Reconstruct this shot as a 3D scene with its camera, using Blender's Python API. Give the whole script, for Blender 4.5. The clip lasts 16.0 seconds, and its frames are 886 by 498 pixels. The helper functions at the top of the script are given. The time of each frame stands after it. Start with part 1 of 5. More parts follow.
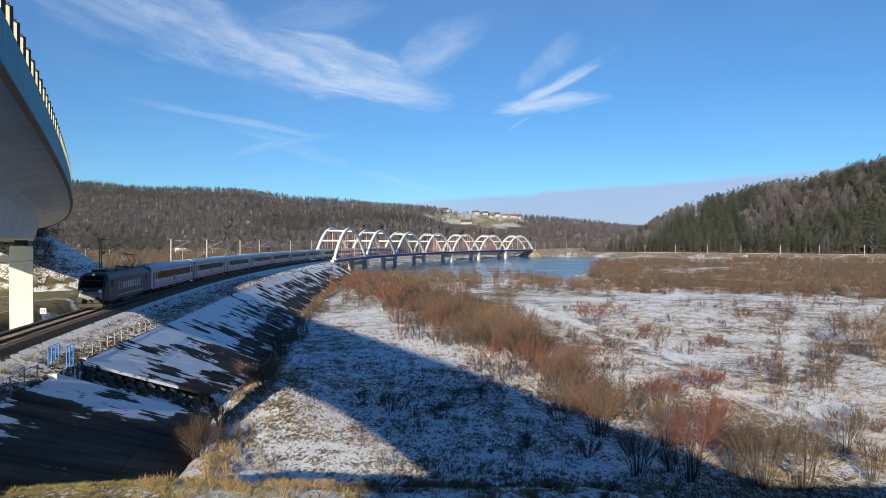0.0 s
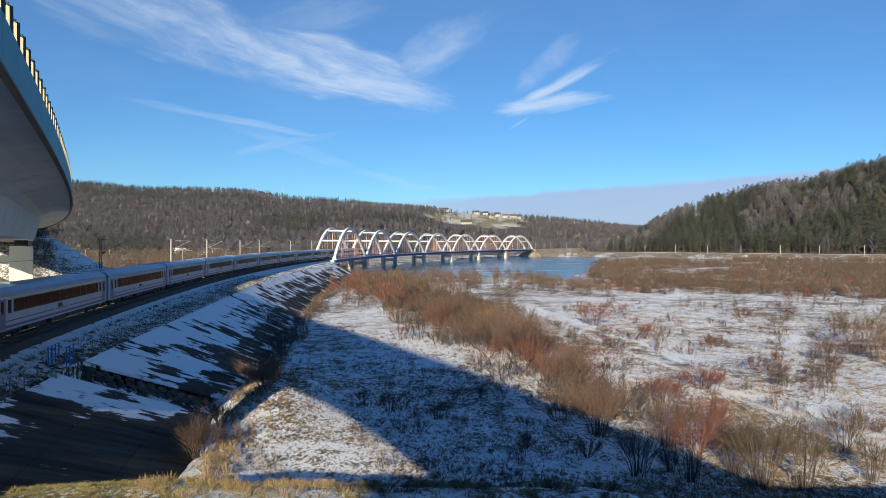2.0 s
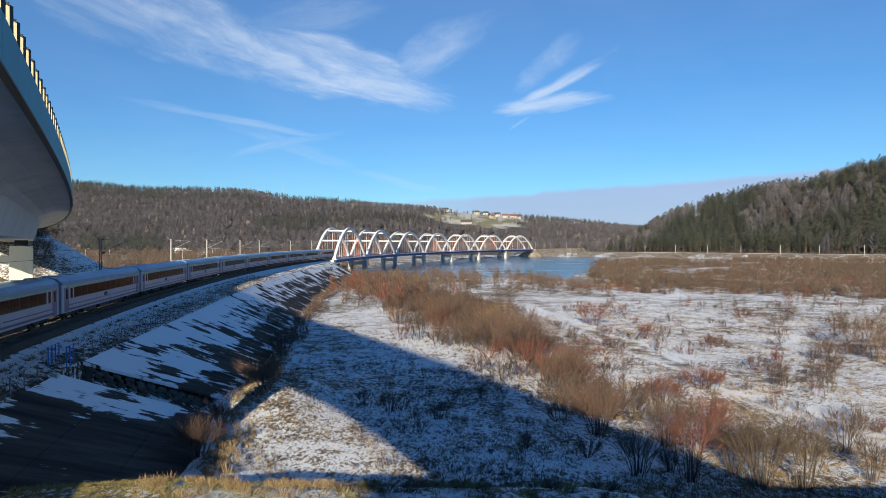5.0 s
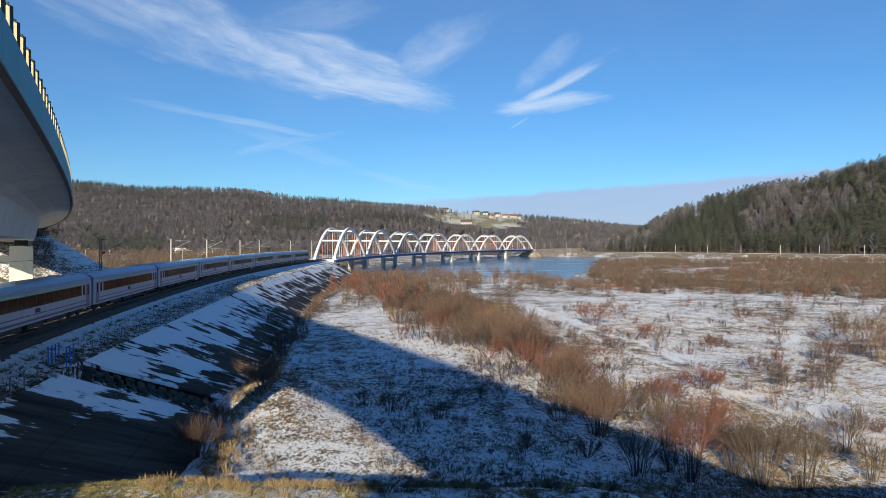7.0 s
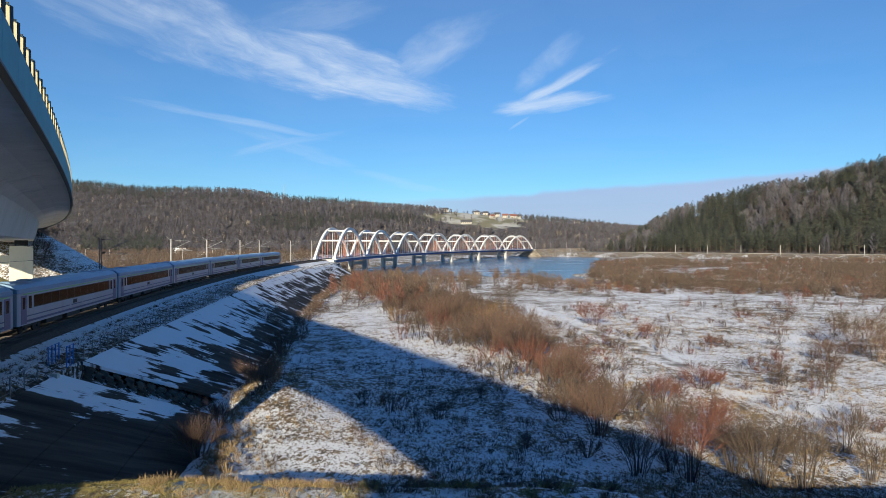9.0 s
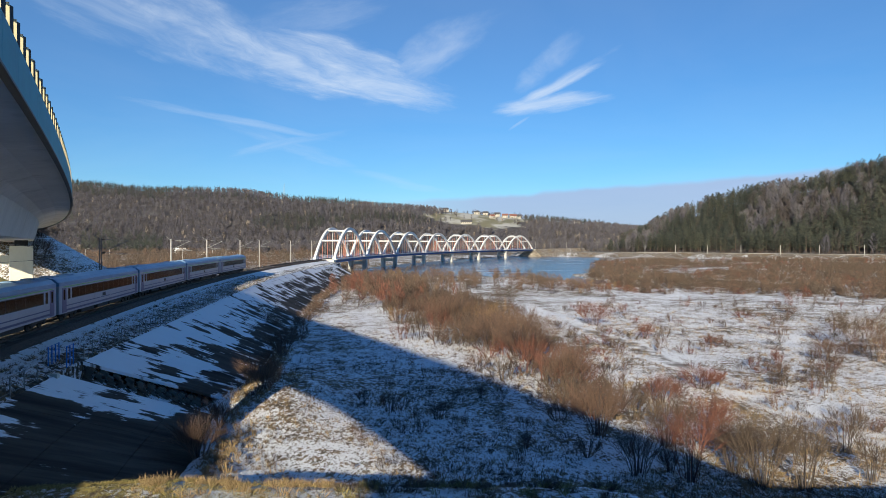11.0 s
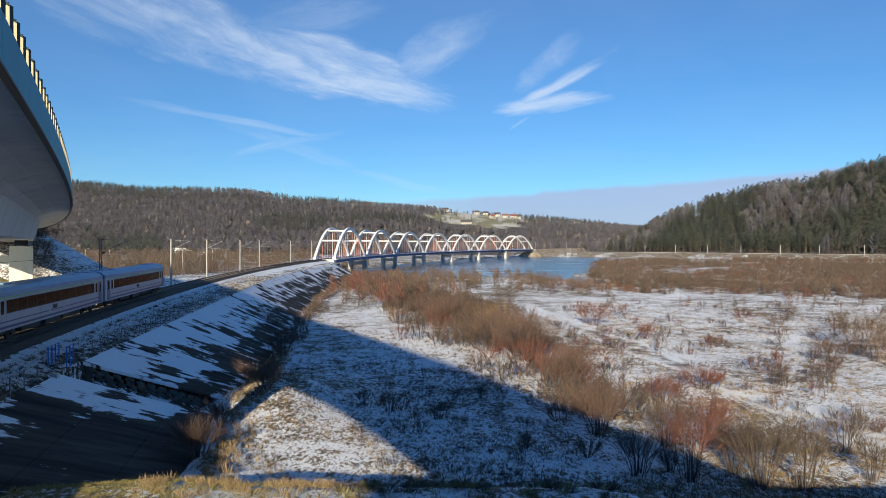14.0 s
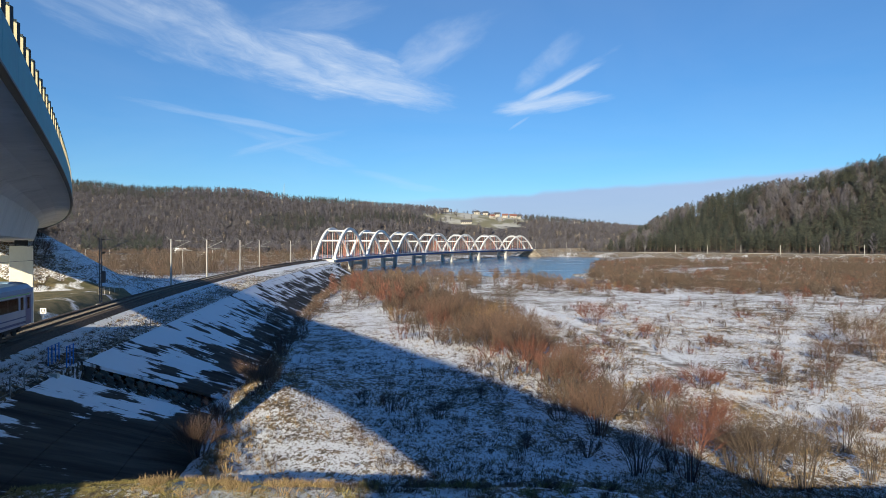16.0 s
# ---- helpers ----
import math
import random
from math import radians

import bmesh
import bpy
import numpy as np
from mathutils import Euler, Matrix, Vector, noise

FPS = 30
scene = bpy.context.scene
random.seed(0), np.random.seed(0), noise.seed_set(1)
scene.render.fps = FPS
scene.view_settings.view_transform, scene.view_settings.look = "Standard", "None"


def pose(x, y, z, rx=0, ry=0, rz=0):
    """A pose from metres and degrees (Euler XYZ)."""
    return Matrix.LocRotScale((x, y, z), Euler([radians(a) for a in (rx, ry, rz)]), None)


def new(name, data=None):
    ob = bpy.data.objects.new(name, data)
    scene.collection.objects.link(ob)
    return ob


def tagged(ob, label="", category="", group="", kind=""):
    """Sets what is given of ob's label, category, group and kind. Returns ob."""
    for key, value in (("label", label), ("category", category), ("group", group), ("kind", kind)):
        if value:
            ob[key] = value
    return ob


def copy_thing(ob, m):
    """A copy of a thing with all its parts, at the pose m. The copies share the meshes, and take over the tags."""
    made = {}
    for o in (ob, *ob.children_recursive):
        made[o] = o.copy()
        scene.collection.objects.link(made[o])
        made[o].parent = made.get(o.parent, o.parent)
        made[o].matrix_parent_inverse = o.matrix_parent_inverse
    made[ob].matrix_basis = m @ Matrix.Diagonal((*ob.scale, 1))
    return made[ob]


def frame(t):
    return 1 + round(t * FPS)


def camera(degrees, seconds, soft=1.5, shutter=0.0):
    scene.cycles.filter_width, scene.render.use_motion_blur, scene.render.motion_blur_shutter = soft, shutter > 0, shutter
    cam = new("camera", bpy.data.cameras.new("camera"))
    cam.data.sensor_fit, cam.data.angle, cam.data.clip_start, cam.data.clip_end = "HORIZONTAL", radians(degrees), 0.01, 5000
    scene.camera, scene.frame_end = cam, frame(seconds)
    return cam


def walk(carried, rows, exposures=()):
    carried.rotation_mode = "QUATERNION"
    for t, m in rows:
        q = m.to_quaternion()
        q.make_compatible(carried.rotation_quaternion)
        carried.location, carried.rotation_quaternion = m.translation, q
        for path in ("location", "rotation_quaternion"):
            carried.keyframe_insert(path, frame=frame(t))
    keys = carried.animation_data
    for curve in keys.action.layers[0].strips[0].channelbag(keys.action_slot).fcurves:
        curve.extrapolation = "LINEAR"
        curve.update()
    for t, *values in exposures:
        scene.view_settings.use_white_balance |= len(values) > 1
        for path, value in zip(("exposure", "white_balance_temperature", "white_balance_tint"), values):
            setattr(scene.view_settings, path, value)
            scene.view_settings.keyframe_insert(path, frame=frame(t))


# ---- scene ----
cam = camera(68.74, 16.0, soft=0.6)
EYE = (0.0, 0.0, 7.14)
TILT = 0.608
STOPS, KELVIN, TINT = 0.73, 5950, 7
walk(cam, [(0.0, pose(*EYE, 90 - TILT, 0, 0)), (16.0, pose(*EYE, 90 - TILT, 0, 0))], [(0.0, STOPS, KELVIN, TINT), (16.0, STOPS, KELVIN, TINT)])

# ---- light ----
SUN_WAY = Vector((0.74, 3.0, -1.0)).normalized()
sun_data = bpy.data.lights.new("sun", "SUN")
sun_data.energy, sun_data.angle, sun_data.color = 5.0, radians(0.5), (1.0, 0.81, 0.55)
sun = new("sun", sun_data)
sun.rotation_mode = "QUATERNION"
sun.rotation_quaternion = SUN_WAY.to_track_quat("-Z", "Y")
sun.location = (-60, -60, 80)


class Nodes:
    """A short way to write node trees."""

    def __init__(self, tree):
        self.tree = tree
        tree.nodes.clear()

    def add(self, kind, ins=(), **props):
        n = self.tree.nodes.new(kind)
        if "operation" in props:
            n.operation = props["operation"]
        if "use_clamp" in props:
            n.use_clamp = props["use_clamp"]
        if "interpolation_type" in props:
            n.interpolation_type = props["interpolation_type"]
        if "data_type" in props:
            n.data_type = props["data_type"]
        if "sky_type" in props:
            n.sky_type = props["sky_type"]
        if "sun_disc" in props:
            n.sun_disc = props["sun_disc"]
        for k, v in (ins.items() if isinstance(ins, dict) else enumerate(ins)):
            if v is None:
                continue
            if isinstance(v, bpy.types.NodeSocket):
                self.tree.links.new(v, n.inputs[k])
            else:
                n.inputs[k].default_value = v
        return n

    def math(self, op, a, b=None, c=None, clamp=False):
        return self.add("ShaderNodeMath", (a, b, c), operation=op, use_clamp=clamp).outputs[0]

    def noise(self, vec, scale, detail=4.0, rough=0.55, distort=0.0):
        return self.add("ShaderNodeTexNoise", {"Vector": vec, "Scale": scale, "Detail": detail, "Roughness": rough, "Distortion": distort}).outputs[0]

    def step(self, v, lo, hi):
        return self.add("ShaderNodeMapRange", {0: v, 1: lo, 2: hi, 3: 0.0, 4: 1.0}, interpolation_type="SMOOTHSTEP").outputs[0]

    def mix(self, f, a, b):
        a, b = [(*v, 1.0) if isinstance(v, tuple) else v for v in (a, b)]
        return self.add("ShaderNodeMix", {0: f, 6: a, 7: b}, data_type="RGBA").outputs[2]

    def scaled(self, vec, s):
        return self.add("ShaderNodeVectorMath", (vec, s), operation="MULTIPLY").outputs[0]

    def xyz(self, vec):
        return self.add("ShaderNodeSeparateXYZ", (vec,)).outputs

    def vec(self, x, y, z):
        return self.add("ShaderNodeCombineXYZ", (x, y, z)).outputs[0]


world = bpy.data.worlds.new("world")
scene.world = world
world.use_nodes = True
w = Nodes(world.node_tree)
sky = w.add("ShaderNodeTexSky", sky_type="NISHITA", sun_disc=False)
sky.sun_elevation = math.asin(-SUN_WAY.z)
sky.sun_rotation = math.atan2(-SUN_WAY.x, -SUN_WAY.y)
sky.altitude, sky.air_density, sky.dust_density, sky.ozone_density = 300, 1.0, 0.0, 5.0
way = w.add("ShaderNodeTexCoord").outputs["Generated"]
wx, wy, wz = w.xyz(way)
low = w.math("MAXIMUM", wz, 0.02)
# flat map of the high cloud layer
cu = w.math("DIVIDE", wx, w.math("ADD", low, 0.12))
cv = w.math("DIVIDE", wy, w.math("ADD", low, 0.12))
flat = w.vec(cu, cv, 0.0)


def wisp(u0, v0, turn, long, wide, seed, streak, strength):
    """One cirrus wisp: an uneven stretched patch of the cloud layer."""
    c, s = math.cos(turn), math.sin(turn)
    du, dv = w.math("SUBTRACT", cu, u0), w.math("SUBTRACT", cv, v0)
    a = w.math("ADD", w.math("MULTIPLY", du, c), w.math("MULTIPLY", dv, s))
    b = w.math("SUBTRACT", w.math("MULTIPLY", dv, c), w.math("MULTIPLY", du, s))
    warp = w.noise(w.vec(a, b, seed), 1.6, 3.0)
    b2 = w.math("ADD", b, w.math("MULTIPLY", w.math("SUBTRACT", warp, 0.5), wide * 1.6))
    r = w.math("ADD", w.math("POWER", w.math("ABSOLUTE", w.math("DIVIDE", a, long)), 2.0), w.math("POWER", w.math("ABSOLUTE", w.math("DIVIDE", b2, wide)), 2.0))
    torn = w.noise(w.vec(w.math("MULTIPLY", a, 2.2), w.math("MULTIPLY", b, 5.0), seed + 7.0), 1.0, 6.0, 0.66)
    r = w.math("ADD", r, w.math("MULTIPLY", w.math("SUBTRACT", torn, 0.5), 2.4))
    body = w.step(r, 1.05, -0.15)
    fibre = w.noise(w.vec(w.math("MULTIPLY", a, streak), w.math("MULTIPLY", b2, 4.0), seed + 3.0), 1.2, 6.0, 0.62, 0.8)
    return w.math("MULTIPLY", w.math("MULTIPLY", body, w.step(fibre, 0.16, 0.80)), strength * 0.88)


WISPS = [
    (-0.78, 2.24, 1.25, 0.47, 0.270, 1.0, 1.3, 0.72),
    (-0.39, 2.61, 0.72, 0.65, 0.318, 4.7, 1.3, 0.90),
    (-0.25, 2.77, 0.63, 0.38, 0.227, 8.4, 1.2, 0.75),
    (-0.03, 2.40, -1.09, 0.37, 0.125, 12.1, 1.6, 0.42),
    (-1.04, 2.02, 1.20, 0.32, 0.262, 15.8, 1.2, 0.40),
    (-0.44, 2.13, -0.40, 0.32, 0.139, 19.5, 1.5, 0.30),
    (0.46, 2.75, -1.17, 0.44, 0.055, 23.2, 1.2, 0.80),
    (0.49, 2.96, -0.69, 0.29, 0.153, 26.9, 1.3, 0.72),
    (0.40, 2.49, -1.41, 0.34, 0.072, 30.6, 1.6, 0.34),
    (0.38, 3.28, -1.27, 0.14, 0.016, 34.3, 1.0, 0.50),
    (-0.99, 3.18, 0.79, 0.59, 0.070, 38.0, 1.0, 0.42),
    (-0.89, 3.65, -0.57, 0.48, 0.092, 41.7, 1.2, 0.26),
    (-0.83, 3.76, 1.13, 0.65, 0.120, 45.4, 1.2, 0.20),
    (-0.32, 4.68, 0.90, 0.65, 0.128, 49.1, 1.0, 0.18),
]
cover = None
for row in WISPS:
    one = wisp(*row)
    cover = one if cover is None else w.math("MAXIMUM", cover, one)
# a low bank of haze cloud over the far hills
bank = w.math("ADD", wz, w.math("MULTIPLY", w.math("SUBTRACT", w.noise(w.vec(wx, wz, 0.0), 9.0, 4.0), 0.5), 0.02))
top_edge = w.math("ADD", 0.064, w.math("MULTIPLY", wx, 0.062))
bank = w.math("MULTIPLY", w.math("MULTIPLY", w.step(w.math("SUBTRACT", bank, top_edge), 0.006, -0.004), w.step(wx, -0.22, 0.10)), w.math("MULTIPLY", w.step(wy, 0.0, 0.3), w.step(wz, -0.03, 0.0)))
deep_sky = w.add("ShaderNodeHueSaturation", {"Saturation": 1.12, "Value": 1.0, "Color": sky.outputs[0]}).outputs[0]
deep_sky = w.scaled(deep_sky, (0.77, 0.965, 1.04))
tint = w.mix(w.math("MULTIPLY", bank, 0.80), deep_sky, (3.7, 4.2, 6.0))
veil = w.math("MULTIPLY", w.math("ADD", 0.03, w.math("MULTIPLY", w.noise(flat, 0.7, 5.0, 0.6, 0.6), 0.14)), w.step(wy, -0.1, 0.6))
tint = w.mix(w.math("ADD", w.math("MULTIPLY", cover, 0.95), veil, clamp=True), tint, (7.2, 7.6, 8.2))
w.add("ShaderNodeOutputWorld", (w.add("ShaderNodeBackground", (tint, 0.066)).outputs[0],))


# ---- materials ----
def material(name):
    m = bpy.data.materials.new(name)
    m.use_nodes = True
    return m, Nodes(m.node_tree)


def finish(n, colour, rough, metal=0.0, height=None, bump=0.3, dist=0.05, **more):
    ins = {"Base Color": (*colour, 1.0) if isinstance(colour, tuple) else colour, "Roughness": rough, "Metallic": metal, **more}
    if height is not None:
        ins["Normal"] = n.add("ShaderNodeBump", {"Strength": bump, "Distance": dist, "Height": height}).outputs[0]
    n.add("ShaderNodeOutputMaterial", (n.add("ShaderNodeBsdfPrincipled", ins).outputs[0],))


def worn(name, a, b, scale, rough=0.7, metal=0.0, bump=0.2, fine=12.0, dirt=None, random_piece=0.0):
    """A plain painted or mineral surface: two tones at two scales, fine relief, optional stains."""
    m, n = material(name)
    p = n.add("ShaderNodeTexCoord").outputs["Object"]
    big, small = n.noise(p, scale), n.noise(p, scale * fine, 5.0, 0.65)
    f = n.math("ADD", n.math("MULTIPLY", big, 0.65), n.math("MULTIPLY", small, 0.35))
    f = n.step(f, 0.3, 0.7)
    if random_piece:
        f = n.math("ADD", f, n.math("MULTIPLY", n.math("SUBTRACT", n.add("ShaderNodeObjectInfo").outputs["Random"], 0.5), random_piece), clamp=True)
    c = n.mix(f, a, b)
    if dirt:
        c = n.mix(n.math("MULTIPLY", n.step(n.noise(n.scaled(p, (1.0, 1.0, 0.25)), scale * 2.3, 6.0, 0.7), 0.52, 0.75), 0.7), c, dirt)
    finish(n, c, rough, metal, small, bump, 0.02)
    return m


def twig_mat(name, a, b, scale=0.12, own=0.6):
    m, n = material(name)
    g = n.add("ShaderNodeNewGeometry")
    f = n.math("ADD", n.math("MULTIPLY", g.outputs["Random Per Island"], own), n.math("MULTIPLY", n.noise(g.outputs["Position"], scale), 1.1 - own))
    c = n.mix(n.step(f, 0.2, 0.85), a, b)
    finish(n, c, 0.85)
    return m


CX, CY, RAD = 770.64, 227.23, 823.49


def polar(n):
    """Distance along the railway and offset from it, of the shaded point."""
    p = n.add("ShaderNodeNewGeometry").outputs["Position"]
    x, y, z = n.xyz(p)
    dx, dy = n.math("SUBTRACT", CX, x), n.math("SUBTRACT", y, CY)
    along = n.math("MULTIPLY", n.math("ARCTAN2", dy, dx), RAD)
    off = n.math("SUBTRACT", RAD, n.math("SQRT", n.math("ADD", n.math("MULTIPLY", dx, dx), n.math("MULTIPLY", dy, dy))))
    return p, along, off, z


SNOW = (0.83, 0.86, 0.90)


def ground_mat():
    m, n = material("snowy_grassland")
    p = n.add("ShaderNodeNewGeometry").outputs["Position"]
    x, y, z = n.xyz(p)
    patch = n.noise(p, 0.055, 3.0)
    mid = n.noise(p, 0.42, 4.0, 0.6)
    tuft = n.noise(n.scaled(p, (1.0, 0.55, 1.0)), 3.6, 8.0, 0.78)
    soil = n.mix(n.step(n.noise(p, 0.9, 4.0), 0.35, 0.65), (0.23, 0.165, 0.09), (0.075, 0.058, 0.036))
    soil = n.mix(n.step(tuft, 0.3, 0.55), (0.03, 0.026, 0.02), soil)
    bare = n.math("ADD", n.math("ADD", n.math("MULTIPLY", patch, 0.34), n.math("MULTIPLY", mid, 0.32)), n.math("MULTIPLY", tuft, 0.84))
    far = n.math("MULTIPLY", n.step(y, 95.0, 300.0), 0.06)
    bare = n.math("ADD", bare, far)
    near_bank = n.math("MULTIPLY", n.step(z, -7.4, -6.0), n.math("MULTIPLY", n.step(y, 70.0, 40.0), n.math("ADD", -0.02, n.math("MULTIPLY", n.step(x, -7.0, -14.0), 0.10))))
    bare = n.math("ADD", bare, near_bank)
    speck = n.noise(n.scaled(p, (1.0, 0.5, 1.0)), 6.5, 4.0, 0.7)
    # cart track across the clearing: smooth snow with a wet stretch
    lane = n.math("SUBTRACT", x, n.math("SUBTRACT", 31.5, n.math("MULTIPLY", n.math("SUBTRACT", y, 60.0), 0.13)))
    lane = n.math("ADD", n.math("ADD", lane, n.math("MULTIPLY", n.math("SUBTRACT", n.noise(p, 0.05, 3.0), 0.5), 6.0)), n.math("MULTIPLY", n.math("SUBTRACT", mid, 0.5), 2.0))
    smooth = n.math("MULTIPLY", n.step(n.math("ABSOLUTE", lane), 3.0, 1.8), n.math("MULTIPLY", n.step(y, 40.0, 46.0), n.step(y, 165.0, 140.0)))
    bare = n.math("SUBTRACT", bare, n.math("MULTIPLY", smooth, 0.12))
    c = n.mix(n.step(bare, 0.755, 0.805), SNOW, soil)
    wet = n.math("MULTIPLY", n.step(n.math("ABSOLUTE", lane), 1.9, 0.9), n.math("MULTIPLY", n.step(y, 74.0, 80.0), n.step(y, 125.0, 105.0)))
    c = n.mix(n.math("MULTIPLY", n.math("MULTIPLY", wet, n.step(n.noise(p, 0.5, 5.0, 0.7), 0.40, 0.58)), 0.85), c, n.mix(n.step(tuft, 0.42, 0.58), (0.035, 0.03, 0.022), (0.11, 0.09, 0.055)))
    c = n.mix(n.math("MULTIPLY", n.step(speck, 0.56, 0.62), n.math("SUBTRACT", 0.8, n.math("MULTIPLY", smooth, 0.5))), c, (0.065, 0.052, 0.034))
    finish(n, c, 0.8, 0.0, n.math("ADD", tuft, mid), 0.8, 0.22)
    return m


def hill_mat():
    m, n = material("forest_floor")
    p = n.add("ShaderNodeNewGeometry").outputs["Position"]
    big, small = n.noise(p, 0.008, 4.0), n.noise(p, 0.08, 5.0)
    c = n.mix(n.step(small, 0.35, 0.65), (0.046, 0.042, 0.043), (0.085, 0.076, 0.074))
    c = n.mix(n.math("MULTIPLY", n.step(big, 0.58, 0.70), 0.16), c, (0.45, 0.45, 0.45))
    # open pasture round the hamlet
    x, y, z = n.xyz(p)
    da = n.math("DIVIDE", n.math("SUBTRACT", n.math("DIVIDE", x, y), 0.06), 0.078)
    dy = n.math("DIVIDE", n.math("SUBTRACT", y, 1240.0), 160.0)
    r = n.math("ADD", n.math("MULTIPLY", da, da), n.math("MULTIPLY", dy, dy))
    r = n.math("ADD", r, n.math("MULTIPLY", n.math("SUBTRACT", n.noise(p, 0.012, 4.0), 0.5), 2.6))
    turf = n.mix(n.step(n.noise(n.scaled(p, (1.0, 0.4, 1.0)), 0.03, 5.0), 0.40, 0.62), (0.20, 0.19, 0.11), (0.46, 0.46, 0.42))
    c = n.mix(n.math("MULTIPLY", n.step(r, 1.0, 0.8), n.step(y, 900.0, 950.0)), c, turf)
    finish(n, c, 0.9, 0.0, small, 0.5, 0.5)
    return m


def riprap_mat():
    """Loose grey-brown stones of the far shore bank, with dead grass and a little snow."""
    m, n = material("shore_riprap")
    p = n.add("ShaderNodeNewGeometry").outputs["Position"]
    v = n.add("ShaderNodeTexVoronoi", {"Vector": p, "Scale": 0.9})
    c = n.mix(n.xyz(v.outputs["Color"])[0], (0.10, 0.085, 0.065), (0.34, 0.30, 0.25))
    c = n.mix(n.step(n.noise(p, 0.12, 5.0), 0.50, 0.62), c, (0.20, 0.15, 0.085))
    c = n.mix(n.step(n.noise(p, 0.5, 5.0, 0.7), 0.60, 0.66), c, SNOW)
    finish(n, c, 0.9, 0.0, v.outputs["Distance"], 1.0, 0.4)
    return m


def slab_mat():
    """Dark wet concrete lining with streaks of snow running down the slope."""
    m, n = material("snow_streaked_concrete")
    p, along, off, z = polar(n)
    skew = n.math("SUBTRACT", along, n.math("MULTIPLY", off, 1.05))
    streak = n.noise(n.vec(skew, n.math("MULTIPLY", off, 0.33), 0.0), 0.62, 6.0, 0.66)
    wide = n.noise(n.vec(n.math("MULTIPLY", skew, 0.22), n.math("MULTIPLY", off, 0.5), 4.0), 0.75, 3.0)
    near = n.step(skew, -200.5, -196.0)
    far = n.step(along, -122.0, -88.0)
    # distance down the slope from the lining's upper edge
    fall = n.math("SUBTRACT", off, n.math("ADD", 6.1, n.math("MULTIPLY", n.step(along, -190.0, -135.0), 2.2)))
    ragged = n.math("ADD", fall, n.math("MULTIPLY", n.math("SUBTRACT", streak, 0.5), 5.0))
    mid = n.step(ragged, 1.0, 2.6)
    down = n.step(ragged, 5.3, 7.2)
    keep = n.math("ADD", n.math("MULTIPLY", streak, 1.25), n.math("MULTIPLY", wide, 0.85))
    keep = n.math("SUBTRACT", keep, n.math("MULTIPLY", n.math("SUBTRACT", 1.0, near), 0.25))
    keep = n.math("SUBTRACT", keep, n.math("MULTIPLY", mid, 0.13))
    keep = n.math("SUBTRACT", keep, n.math("MULTIPLY", far, 0.05))
    keep = n.math("SUBTRACT", keep, n.math("MULTIPLY", down, 0.13))
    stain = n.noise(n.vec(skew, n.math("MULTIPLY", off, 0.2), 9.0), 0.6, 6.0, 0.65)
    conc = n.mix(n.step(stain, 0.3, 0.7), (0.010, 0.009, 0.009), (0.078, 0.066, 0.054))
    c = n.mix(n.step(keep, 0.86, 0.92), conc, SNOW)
    finish(n, c, 0.8, 0.0, n.noise(p, 14.0, 4.0), 0.3, 0.02, **{"Specular IOR Level": 0.15})
    return m


def ballast_mat():
    m, n = material("ballast_stone")
    p = n.add("ShaderNodeNewGeometry").outputs["Position"]
    v = n.add("ShaderNodeTexVoronoi", {"Vector": p, "Scale": 9.0})
    c = n.mix(n.xyz(v.outputs["Color"])[0], (0.030, 0.022, 0.017), (0.110, 0.078, 0.058))
    finish(n, c, 0.9, 0.0, v.outputs["Distance"], 1.0, 0.06)
    return m


def verge_mat():
    """Snow over rough dead grass beside the track."""
    m, n = material("snowy_verge")
    p, along, off, z = polar(n)
    t = n.noise(p, 1.7, 6.0, 0.7)
    t2 = n.noise(p, 0.35, 3.0)
    rim = n.math("MULTIPLY", n.step(off, 4.6, 6.4), 0.06)
    k = n.math("ADD", n.math("ADD", n.math("MULTIPLY", t, 0.8), n.math("MULTIPLY", t2, 0.4)), rim)
    k = n.math("SUBTRACT", k, n.math("MULTIPLY", n.math("MULTIPLY", n.step(off, 2.5, 2.9), n.step(off, 4.9, 4.0)), 0.11))
    k = n.math("ADD", k, n.math("MULTIPLY", n.step(along, -168.0, -186.0), 0.06))
    soil = n.mix(n.step(n.noise(p, 2.5, 4.0), 0.4, 0.6), (0.12, 0.088, 0.05), (0.03, 0.026, 0.02))
    c = n.mix(n.step(k, 0.645, 0.68), SNOW, soil)
    finish(n, c, 0.85, 0.0, t, 1.0, 0.5)
    return m


def grass_mat():
    m, n = material("winter_grass")
    p = n.add("ShaderNodeNewGeometry").outputs["Position"]
    c = n.mix(n.step(n.noise(p, 0.5, 5.0, 0.7), 0.35, 0.65), (0.085, 0.085, 0.036), (0.20, 0.165, 0.085))
    c = n.mix(n.step(n.noise(p, 0.13, 5.0, 0.6), 0.54, 0.62), c, SNOW)
    finish(n, c, 0.9, 0.0, n.noise(p, 4.0), 0.6, 0.08)
    return m


